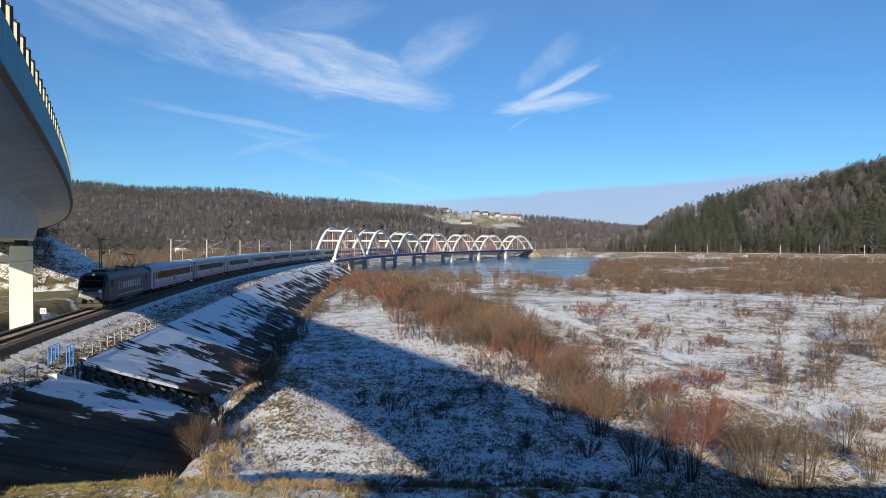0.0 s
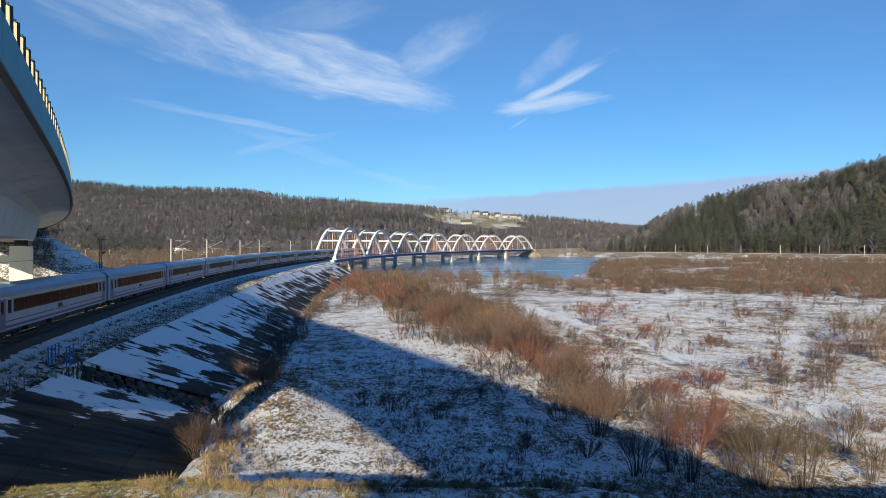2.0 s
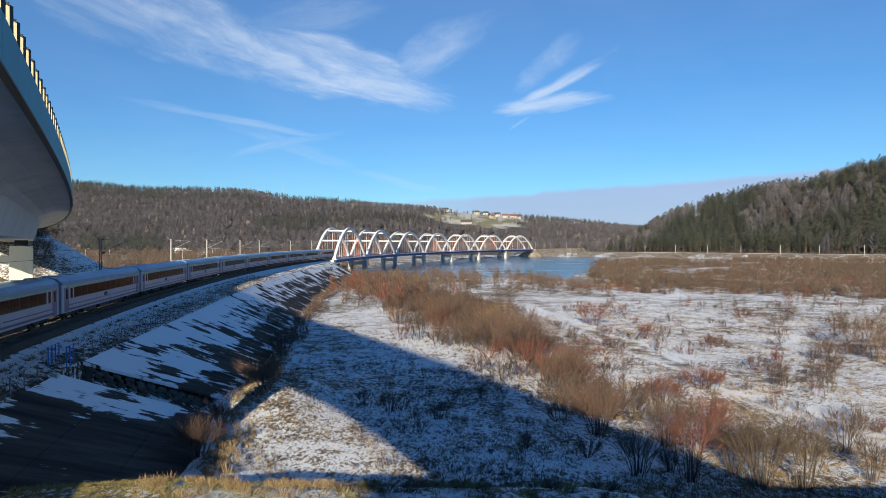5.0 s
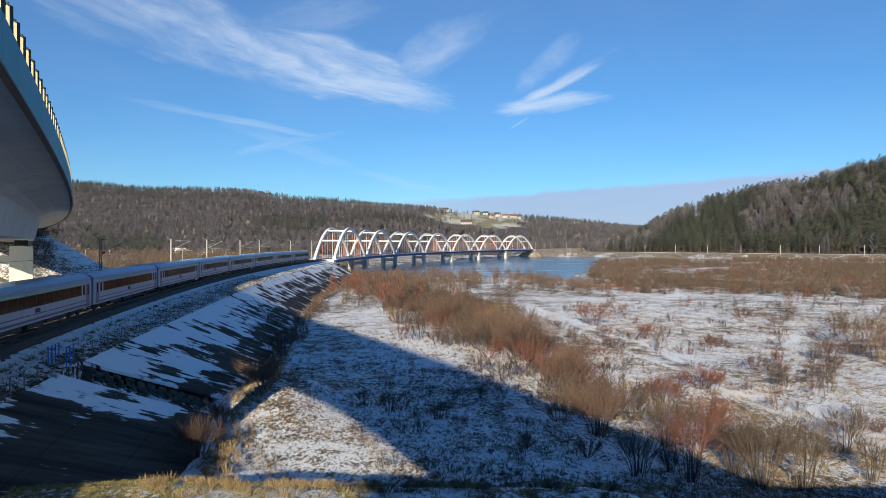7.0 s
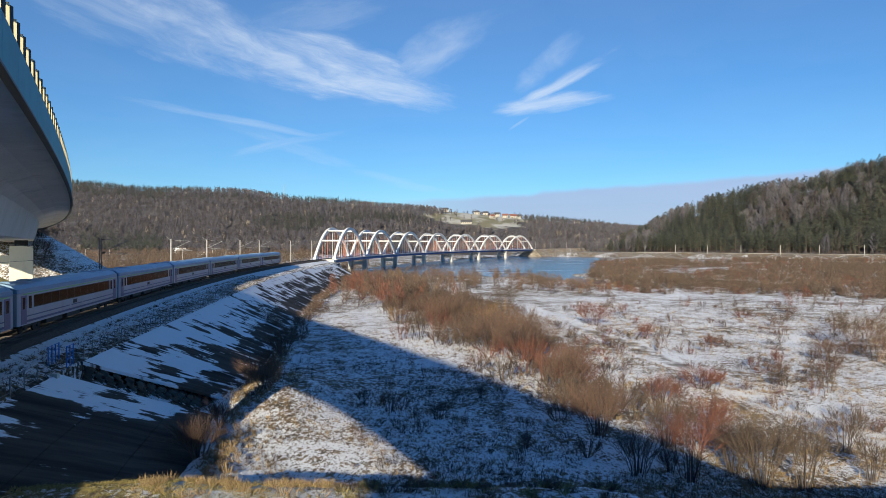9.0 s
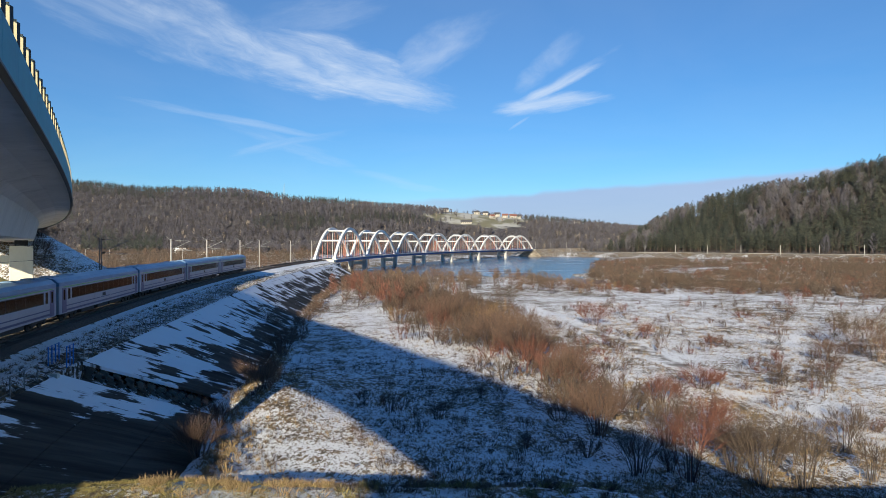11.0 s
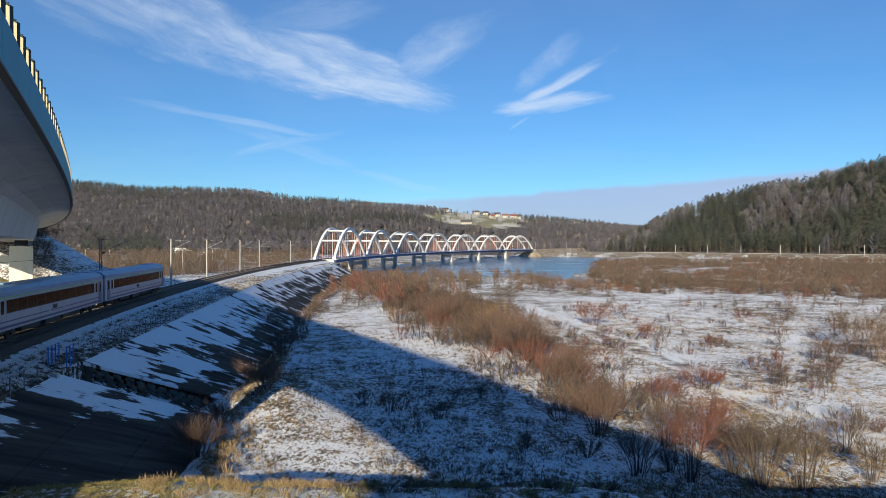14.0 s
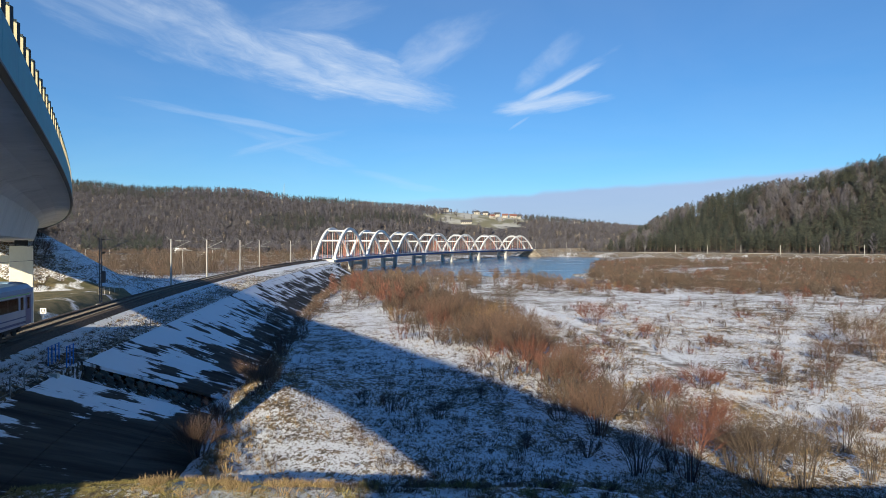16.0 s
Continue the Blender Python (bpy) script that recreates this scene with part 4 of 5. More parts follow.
def shrub(x, y, tall, wide, mat, kind, label):
    """One single shrub near the camera, as a thing with stems and twigs."""
    r = random.Random(int(x * 31 + y * 17) & 0xffff)
    th = thing("willow_shrub", label, "shrub", "bare shrubs")
    th.matrix_basis = Matrix.Translation((x, y, height(x, y)))
    v, f = stems(r, 7, tall * 0.8, 0.40 * wide / tall, 0.050, branch=3, root=0.10 * wide)
    link("trunk", mesh_from("trunk", v.tolist(), f.tolist(), (M_BAREDARK,)), th)
    v, f = branching(r, max(8, kind // 2), tall, min(1.1, math.atan(0.85 * wide / tall)), 0.021, 4, 12, 0.14 * wide)
    link("crown", mesh_from("crown", v.tolist(), f.tolist(), (mat,)), th)
    return th


def far_tree(r, count=44, width=0.030):
    """A leafless tree far off: a tapered trunk and a rounded crown of fine twigs."""
    V, F = [], []
    for k in range(3):
        V.append(Vector((0.016 * math.cos(k * 2.1), 0.016 * math.sin(k * 2.1), -0.03)))
    V.append(Vector((0.01, 0.0, 0.85)))
    F += [(0, 1, 3), (1, 2, 3), (2, 0, 3)]
    crown_twigs(r, V, F, count, r.uniform(0.22, 0.36), 0.68, r.uniform(0.22, 0.30), width)
    return np.array([tuple(v) for v in V]), np.array(F)


def pine(r, clumps=54):
    """A pine: bare lower trunk and an uneven crown of needle clumps."""
    V, F, I = [], [], []
    for k in range(3):
        a = k * 2.1
        V.append((0.013 * math.cos(a), 0.013 * math.sin(a), -0.03))
    V.append((0, 0, 0.97))
    F += [(0, 1, 3), (1, 2, 3), (2, 0, 3)]
    I += [1, 1, 1]
    start = r.uniform(0.10, 0.40)
    fat = r.uniform(0.8, 1.2)
    for k in range(clumps):
        t = start + (1 - start) * (k + r.random()) / clumps
        u = (t - start) / (1 - start)
        rad = fat * (0.165 * (1 - u) ** 0.6 * (0.75 + 0.25 * math.sin(u * 26.0)) + 0.02) * r.uniform(0.3, 1.2)
        th = r.uniform(0, 6.283)
        c = Vector((rad * math.cos(th), rad * math.sin(th), t * 0.985))
        w = r.uniform(0.55, 1.15) * 0.36 / math.sqrt(clumps) * (1.15 - 0.5 * u)
        i = len(V)
        ang = r.uniform(0, 6.283)
        for m in range(3):
            b = ang + m * 2.094 + r.uniform(-0.4, 0.4)
            V.append((c.x + w * math.cos(b) * r.uniform(0.7, 1.3), c.y + w * math.sin(b) * r.uniform(0.7, 1.3), c.z + r.uniform(-0.4, 0.25) * w))
        V.append((c.x, c.y, c.z + w * r.uniform(0.5, 0.95)))
        F += [(i, i + 1, i + 3), (i + 1, i + 2, i + 3), (i + 2, i, i + 3)]
        I += [0] * 3
    return (np.array(V), np.array(F)), np.array(I)


def plant_forests():
    r = random.Random(5)
    kinds = [far_tree(r) for _ in range(6)]
    fine = [far_tree(r, 150, 0.011) for _ in range(5)]
    pines = [pine(r) for _ in range(12)]
    small_pines = [pine(r, 22) for _ in range(6)]
    rows, evergreen = [], []
    n = 0
    while n < 12500:
        a, y = r.uniform(-0.80, 0.36), 740 + 720 * r.random() ** 1.15
        x = a * y
        if pasture(x, y) and r.random() > 0.05:
            continue
        if lake(x, y) > 0.05:
            continue
        z = height(x, y)
        if z < -5.5:
            continue
        n += 1
        if noise.noise((x * 0.006, y * 0.006, 2.0)) > (-0.12 if y > 1180 and -0.56 < a < -0.13 else 0.30) and r.random() < 0.7:
            p, ix = r.choice(small_pines)
            evergreen.append((p, (x, y, z), (14, r.uniform(10, 15)), r.uniform(0, 6.28), ix))
            continue
        h = r.uniform(7.0, 12.5)
        rows.append((r.choice(kinds), (x, y, z), (h * r.uniform(0.9, 1.5), h), r.uniform(0, 6.28), r.choice((0, 0, 0, 2, 3)) if r.random() < 0.97 else 1))
    n = 0
    while n < 3300:
        a, d = r.uniform(0.275, 1.05), 12 + 230 * r.random() ** 1.25
        y = r.uniform(300, 1000)
        x = a * y
        e = shore_side(x, y)
        if not 10 < e < 250 or r.random() > 1.25 - e / 260:
            continue
        n += 1
        z = height(x, y)
        leafy = noise.noise((x * 0.013, y * 0.013, 9.0)) + 0.0016 * (e - 90) + r.gauss(0, 0.16) > 0.26
        h = r.uniform(13, 23)
        if leafy:
            rows.append((r.choice(fine), (x, y, z), (h * 1.1, h), r.uniform(0, 6.28), r.choice((0, 2, 3))))
        else:
            p, ix = r.choice(pines)
            evergreen.append((p, (x, y, z), (h * r.uniform(1.0, 1.45), h), r.uniform(0, 6.28), ix if r.random() < 0.6 else np.where(ix == 0, 2, 1)))
    # undergrowth along the wood's edge
    low = [round_bush(r) for _ in range(4)]
    n = 0
    while n < 420:
        y = r.uniform(300, 720)
        x = y * r.uniform(0.27, 1.0)
        if 7 < shore_side(x, y) < 17:
            n += 1
            h = r.uniform(1.5, 4.5)
            rows.append((r.choice(low), (x, y, height(x, y)), (h * 1.2, h), r.uniform(0, 6.28), r.choice((0, 2, 2))))
    tagged(bake(rows, (M_BARE, M_BARK, M_BAREDARK, M_BARELIGHT), "bare_forest"), "leafless brown deciduous forest on the valley hills, twigs tinted with distance haze", "forest", kind="stuff")
    tagged(bake(evergreen, (M_PINE, M_PINEBARK, M_PINEOLIVE), "pine_forest"), "dense dark green pine forest on the hillside", "forest", kind="stuff")


plant_forests()

# open line through the middle thicket: place along and half-width
BAND = [(226, -30, 16), (170, -10, 14), (122, 1.7, 11), (90, 9.0, 7.5), (68.6, 13.0, 5.0), (53.7, 14.0, 3.0)]


def thicket_rows():
    r = random.Random(21)
    rows = []

    def put(x, y, tall, wide, mi, pat=None):
        z = height(x, y)
        if z < WATER_Z + 0.05 and r.random() < 0.85:
            return
        rows.append((r.choice(pat or (BUSH if y < 150 else BUSH_FAR)), (x, y, z - 0.05), (wide, tall), r.uniform(0, 6.28), mi))

    # middle band
    for (y0, x0, w0), (y1, x1, w1) in zip(BAND, BAND[1:]):
        k = int(abs(y0 - y1) * (w0 + w1) / 2 * 0.25)
        for _ in range(k):
            t = r.random()
            y = y0 + (y1 - y0) * t
            x = x0 + (x1 - x0) * t + r.gauss(0, 0.5) * (w0 + (w1 - w0) * t)
            if on_lining(x, y):
                continue
            tone = noise.noise((x * 0.06, y * 0.06, 4.0))
            put(x, y, r.uniform(2.4, 5.2) * (1.3 if y > 100 else 1.0), r.uniform(2.6, 4.8), r.choice((1, 1, 2) if tone > 0.25 else ((3, 0, 0) if tone < -0.25 else (0, 0, 1, 2, 2, 2))))
    for _ in range(34):
        y = r.uniform(112, 215)
        x = lerp_table(-y, [(-226, -26), (-170, -4), (-122, 6), (-100, 10)]) + r.uniform(-9, 9)
        if not on_lining(x, y):
            put(x, y, r.uniform(5.5, 8.5), r.uniform(3.5, 5.5), 2, BUSH)
    # behind, towards the bridge
    for _ in range(700):
        y = r.uniform(200, 420)
        x = r.uniform(-62, 24 + (420 - y) * 0.12)
        if on_lining(x, y):
            continue
        put(x, y, r.uniform(2.5, 5.2), r.uniform(3, 5), 2 if r.random() < 0.4 else 0)
    # wide thickets beyond the clearing
    for _ in range(5600):
        y = 112 + 440 * r.random() ** 0.9
        a = r.uniform(0.22, 0.80)
        x = a * y
        if x < 58 or shore_side(x, y) > -9:
            continue
        tone = noise.noise((x * 0.022, y * 0.016, 1.0))
        if y < 185 and (y < 150 - 0 * x or tone < -0.1):
            if r.random() > 0.10 + (0.5 if x > 95 else 0):
                continue
        if tone < -0.18 and r.random() < 0.85:
            continue
        put(x, y, r.uniform(1.2, 3.4) * (1.0 + max(0.0, tone + 0.1) * 1.1), r.uniform(2.8, 6.0), r.choice((2, 2, 2, 0) if tone > 0.08 else (0, 0, 2, 2, 1)))
    # small growth along the lake shore
    for _ in range(160):
        y = r.uniform(190, 330)
        x = near_shore_x(y) + r.gauss(-4, 6)
        put(x, y, r.uniform(1.2, 3.0), r.uniform(2, 4), r.choice((0, 1, 3)))
    # sparse bushes on the snowy clearing
    for _ in range(340):
        y = r.uniform(48, 160)
        x = y * r.uniform(0.16, 0.72)
        tone = noise.noise((x * 0.05, y * 0.05, 12.0))
        if tone < -0.05:
            continue
        put(x, y, r.uniform(0.8, 3.0), r.uniform(1.0, 2.8), r.choice((0, 0, 1, 2, 2)))
    # small dark bushes in the shade of the viaduct
    for _ in range(70):
        y = r.uniform(42, 80)
        x = r.uniform(-0.14, 0.2) * y
        put(x, y, r.uniform(0.6, 1.7), r.uniform(0.7, 1.6), r.choice((2, 2, 0)))
    # at the foot of the slope lining
    for _ in range(120):
        s = r.uniform(-176, -40)
        o = fence_off(s) + 9.7 + abs(r.gauss(0, 1.6))
        p = on_track(s, o)
        put(p.x, p.y, r.uniform(1.2, 2.9), r.uniform(1.2, 2.6), 0 if r.random() < 0.7 else 2)
    # dark growth at the foot of the road bank
    for _ in range(26):
        y = r.uniform(112, 132)
        put(-0.625 * y + r.uniform(-4, 3), y, r.uniform(2.0, 4.0), r.uniform(2.5, 4.0), 2, BUSH)
    # scrub behind the railway
    for _ in range(1000):
        y = r.uniform(150, 640)
        x = r.uniform(-0.62, -0.16) * y
        s, o = track_coords(x, y)
        q, e = road_coords(x, y)
        if o > -22 or lake(x, y) > 0.1 or (e > -24 and e < 40):
            continue
        if noise.noise((x * 0.02, y * 0.014, 30.0)) < -0.3:
            continue
        put(x, y, r.uniform(4, 9) if y > 200 else r.uniform(2.5, 5), r.uniform(5, 9), r.choice((2, 2, 2, 0)), SCRUB)
    return rows


def near_shore_x(y):
    return 57 - (y - 216) * 0.13 if y > 216 else 58


def plant_scrub():
    tagged(bake(thicket_rows(), TWIGS, "willow_thicket"), "leafless russet willow thickets over the snowy floodplain", "shrubs", kind="stuff")
    r = random.Random(8)
    rows = []
    for _ in range(4200):
        y = 36 + 125 * r.random() ** 1.5
        x = y * r.uniform(-0.42, 0.74)
        if on_lining(x, y) or noise.noise((x * 0.07, y * 0.07, 15.0)) < 0.02:
            continue
        # grey-brown replaces straw on the viaduct's shadow side, shade put into the colour
        rows.append((r.choice(TUFT), (x, y, height(x, y) - 0.03), (r.uniform(0.4, 1.0), r.uniform(0.15, 0.55)), r.uniform(0, 6.28), 0 if x > 0.1 * y + 4 else 1))
    # short yellow-green grass on the terrace, a straw fringe and dark clumps on its lip
    for _ in range(2600):
        y = r.uniform(22, 30)
        x = r.uniform(-25, -9) + abs(r.gauss(0, 2.0))
        rows.append((r.choice(TUFT), (x, y, height(x, y) - 0.03), (r.uniform(0.2, 0.4), r.uniform(0.08, 0.22)), r.uniform(0, 6.28), 2))
    for _ in range(360):
        x = r.uniform(-13.5, -4.5)
        y = 29.0 + r.gauss(0, 0.9) + 0.12 * (x + 9)
        if noise.noise((x * 0.8, y * 0.8, 3.0)) < -0.08:
            continue
        rows.append((r.choice(TUFT), (x, y, height(x, y) - 0.03), (r.uniform(0.3, 0.6), r.uniform(0.15, 0.5)), r.uniform(0, 6.28), 0))
    for _ in range(520):
        x = r.uniform(-5, 9)
        y = r.choice((29.2, 29.2, 27.6)) + r.gauss(0, 0.7)
        if noise.noise((x * 0.9, y * 0.9, 6.0)) < 0.05:
            continue
        rows.append((r.choice(TUFT), (x, y, height(x, y) - 0.03), (r.uniform(0.3, 0.7), r.uniform(0.15, 0.55)), r.uniform(0, 6.28), r.choice((1, 1, 2))))
    for _ in range(500):
        y = r.uniform(22, 29)
        x = r.uniform(-9, 8)
        rows.append((r.choice(SMALLTUFT), (x, y, height(x, y) - 0.02), (r.uniform(0.2, 0.4), r.uniform(0.1, 0.25)), r.uniform(0, 6.28), r.choice((0, 1, 2))))
    for _ in range(380):
        s = r.uniform(-196, -140)
        o = fence_off(s) + 9.8 + abs(r.gauss(0, 1.3))
        p = on_track(s, o)
        rows.append((r.choice(TUFT), (p.x, p.y, height(p.x, p.y) - 0.03), (r.uniform(0.3, 0.7), r.uniform(0.3, 0.9)), r.uniform(0, 6.28), 0))
    for _ in range(2600):
        s = r.uniform(-200, -70)
        p = on_track(s, r.uniform(3.0, fence_off(s) - 0.1))
        o = track_coords(p.x, p.y)[1]
        zz = -1.1 - (o - 3.9) / (fence_off(s) - 3.9) * 0.62 if o > 3.9 else -0.95
        rows.append((r.choice(SMALLTUFT), (p.x, p.y, zz - 0.03), (r.uniform(0.3, 0.6), r.uniform(0.15, 0.4)), r.uniform(0, 6.28), 0 if r.random() < 0.35 else 1))
    for _ in range(17000):
        y = 36 + 95 * r.random() ** 1.5
        x = y * r.uniform(-0.36, 0.72)
        if on_lining(x, y) or noise.noise((x * 0.11, y * 0.08, 25.0)) < -0.22:
            continue
        k = r.uniform(0.15, 0.5)
        rows.append((r.choice(SMALLTUFT), (x, y, height(x, y) - 0.02), (k * 1.2, k), r.uniform(0, 6.28), 0 if r.random() < 0.45 else 1))
    tagged(bake(rows, (M_STRAW, M_GREYTWIG, M_GREENGRASS), "dry_grass"), "tufts of dry straw-coloured grass in thin snow", "grass", kind="stuff")


plant_scrub()

# ---- single shrubs: place, height, spread, colour, density ----
SHRUBS = [
    (19.4, 39.2, 6.34, 4.11, "g", 60),
    (15.4, 40.0, 6.63, 4.53, "r", 28),
    (12.5, 41.4, 4.34, 4.34, "g", 40),
    (21.8, 38.9, 5.77, 3.05, "g", 26),
    (19.0, 42.1, 4.41, 2.94, "g", 45),
    (12.0, 49.8, 6.52, 4.78, "w", 70),
    (10.4, 57.6, 3.02, 3.52, "g", 30),
    (12.5, 63.6, 6.65, 4.99, "w", 60),
    (16.5, 47.7, 5.83, 4.58, "g", 50),
    (20.2, 49.1, 4.71, 3.85, "r", 45),
    (4.0, 74.6, 3.25, 3.90, "w", 22),
    (-0.4, 54.5, 2.14, 2.38, "g", 16),
    (-4.7, 57.2, 2.50, 3.00, "g", 22),
    (-7.4, 59.2, 2.32, 2.32, "g", 14),
    (3.6, 62.4, 1.91, 1.36, "g", 10),
    (58.5, 91.1, 8.74, 9.54, "g", 60),
    (54.5, 81.6, 6.41, 5.70, "w", 40),
    (27.4, 117.9, 6.17, 8.23, "r", 60),
    (31.3, 100.7, 3.51, 4.39, "r", 40),
    (26.3, 66.0, 3.45, 5.18, "r", 60),
    (20.5, 60.9, 3.19, 5.84, "r", 70),
    (-18.9, 66.0, 4.03, 5.18, "w", 60),
    (-15.7, 57.2, 3.00, 3.00, "g", 30),
    (-16.7, 44.1, 4.23, 3.46, "w", 60),
    (-17.4, 50.5, 3.09, 2.64, "w", 30),
    (-21.2, 85.7, 5.23, 4.49, "g", 60),
    (-29.3, 106.9, 5.60, 6.53, "g", 60),
    (6.8, 90.1, 8.65, 9.44, "w", 90),
    (10.4, 81.6, 9.26, 9.26, "w", 90),
    (1.6, 114.0, 8.95, 10.94, "w", 90),
    (13.3, 131.4, 9.17, 5.73, "g", 30),
    (6.4, 131.4, 6.88, 6.88, "w", 40),
    (40.5, 77.9, 3.06, 2.72, "r", 20),
    (48.9, 81.6, 4.27, 4.27, "w", 26),
    (14.8, 41.9, 2.19, 2.19, "g", 20),
    (5.9, 46.4, 1.62, 1.62, "g", 14),
    (10.0, 44.6, 1.95, 2.34, "g", 22),
    (29.0, 46.4, 4.86, 3.24, "g", 22),
    (27.2, 40.9, 4.28, 2.50, "g", 20),
    (32.3, 189.0, 6.60, 6.60, "w", 40),
    (39.4, 200.0, 6.11, 8.72, "w", 40),
    (29.8, 200.0, 6.98, 5.23, "g", 40),
]
for x, y, tall, wide, colour, dense in SHRUBS:
    shrub(x, y, tall, wide, {"w": M_WILLOW, "r": M_REDWILLOW, "g": M_GREYTWIG, "y": M_GOLDTWIG}[colour], dense,
          {"w": "bare russet willow shrub on snowy ground", "r": "bare dark-red willow shrub on snowy ground", "g": "bare grey-brown shrub in thin snow", "y": "bare golden-twigged willow shrub"}[colour])


# ---- train ----
COACH_L, SPEED, FRONT0 = 26.4, 22.1, -140.5


def ring_at(y, half, z0, wall, top, taper=1.0):
    """Cross-section of a vehicle body at y."""
    h = half * taper
    pts = [(-h * 0.96, z0), (h * 0.96, z0), (h, z0 + 0.35), (h, wall), (h * 0.93, wall + (top - wall) * 0.42), (h * 0.72, wall + (top - wall) * 0.76), (h * 0.36, wall + (top - wall) * 0.95), (0, top)]
    pts += [(-a, b) for a, b in pts[6:1:-1]]
    return [(a, y, b) for a, b in pts]


def wheelset_parts(bogie):
    for y in (-1.25, 1.25):
        for x in (-0.76, 0.76):
            bm = rod((x - 0.065, y, 0.46), (x + 0.065, y, 0.46), 0.46, n=16)
            part("wheel", bm, M_UNDER, bogie)
        part("axle", rod((-0.7, y, 0.46), (0.7, y, 0.46), 0.08, n=8), M_UNDER, bogie)


def build_bogie(vehicle, y):
    bm = box((-1.12, -1.75, 0.5), (-0.92, 1.75, 0.82), 0.03)
    add_box(bm, (0.92, -1.75, 0.5), (1.12, 1.75, 0.82), 0.03)
    add_box(bm, (-1.0, -0.35, 0.5), (1.0, 0.35, 0.85), 0.03)
    for yy in (-1.25, 1.25):
        for x in (-1.16, 1.0):
            add_box(bm, (x, yy - 0.22, 0.3), (x + 0.16, yy + 0.22, 0.72), 0.03)
    b = part("bogie", bm, M_UNDER, vehicle, "grimy black bogie", at=Matrix.Translation((0, y, 0)))
    wheelset_parts(b)


def build_coach(stripe, label):
    c = thing("passenger_coach", label, "railway coach", "train coaches")
    L = COACH_L / 2 - 0.35
    ends = [(-L, 0.97), (-L + 0.25, 1.0), (L - 0.25, 1.0), (L, 0.97)]
    wall = [[(a, y, z) for a, z in ((-1.40 * k, 0.78), (1.40 * k, 0.78), (1.412 * k, 1.2), (1.412 * k, 3.22), (-1.412 * k, 3.22), (-1.412 * k, 1.2))] for y, k in ends]
    part("body", sweep(wall), M_COACH, c)
    roof = [ring_at(y, 1.412, 3.222, 3.24, 4.05, k)[2:] for y, k in ends]
    part("roof", sweep(roof), M_ROOF, c, "blue-grey curved roof", smooth=False)
    for y in (-11.2, -7.5, 7.5, 11.2):
        part("roof_vent", box((-0.55, y - 0.7, 3.99), (0.55, y + 0.7, 4.10), 0.03), M_ROOF, c, "low roof ventilator")
    for sx in (-1, 1):
        x0, x1 = (1.400, 1.424) if sx > 0 else (-1.424, -1.400)
        g0, g1 = (1.405, 1.430) if sx > 0 else (-1.430, -1.405)
        part("window_band", box((x0, -9.9, 2.0), (x1, 9.9, 2.98)), M_BLACK, c, "dark window band")
        for k in range(11):
            y = -9.85 + k * 1.79
            part("window_pane", box((g0, y, 2.05), (g1, y + 1.72, 2.93)), M_GLASS, c, "dark tinted pane")
        for y in (-10.55, 10.55):
            part("vestibule_window", box((g0, y - 0.26, 2.0), (g1, y + 0.26, 2.95), 0.004), M_GLASS, c)
        for y in (-11.75, 11.75):
            d = part("door", box((x0, y - 0.5, 0.86), (g1 if sx > 0 else x1, y + 0.5, 3.05)) if sx > 0 else box((g0, y - 0.5, 0.86), (x1, y + 0.5, 3.05)), M_DOORBLUE, c, "violet-blue entrance door")
            e0, e1 = (1.425, 1.437) if sx > 0 else (-1.437, -1.425)
            part("door_window", box((e0, y - 0.2, 2.0), (e1, y + 0.2, 2.9)), M_GLASS, d)
        part("stripe", box((x0, -L + 0.9, 3.1), (x1, L - 0.9, 3.17)), stripe, c, "coloured class stripe")
        for a, b in ((-11.2, -2.0), (-1.6, 1.2), (1.6, 11.2)):
            part("waist_line", box((x0, a, 1.38), (x1, b, 1.47)), M_NAVY, c, "navy waist line")
        part("sill_line", box((x0 - 0.001 * sx, -11.2, 0.95), (x1 - 0.006 * sx, 11.2, 1.12)), M_NAVY, c, "navy sill line")
        part("coach_sign", box((g0, -1.2, 1.52), (g1, -0.2, 1.86)), M_UNDER, c, "small dark destination display")
    for y in (-9.5, 9.5):
        build_bogie(c, y)
    for a, b, wd in ((-6.8, -3.2, 1.2), (-2.4, 1.0, 1.3), (2.0, 6.6, 1.15)):
        part("equipment_box", box((-wd, a, 0.35), (wd, b, 0.779), 0.05), M_UNDER, c, "grimy underfloor equipment box")
    for y in (-1, 1):
        part("gangway", box((-0.62, min(y * L, y * (L + 0.33)), 1.0), (0.62, max(y * L, y * (L + 0.33)), 3.35), 0.05), M_BLACK, c, "black rubber gangway bellows")
        for x in (-0.87, 0.87):
            part("buffer", rod((x, y * (L - 0.1), 1.06), (x, y * (L + 0.33), 1.06), 0.2, n=12), M_UNDER, c)
    return c


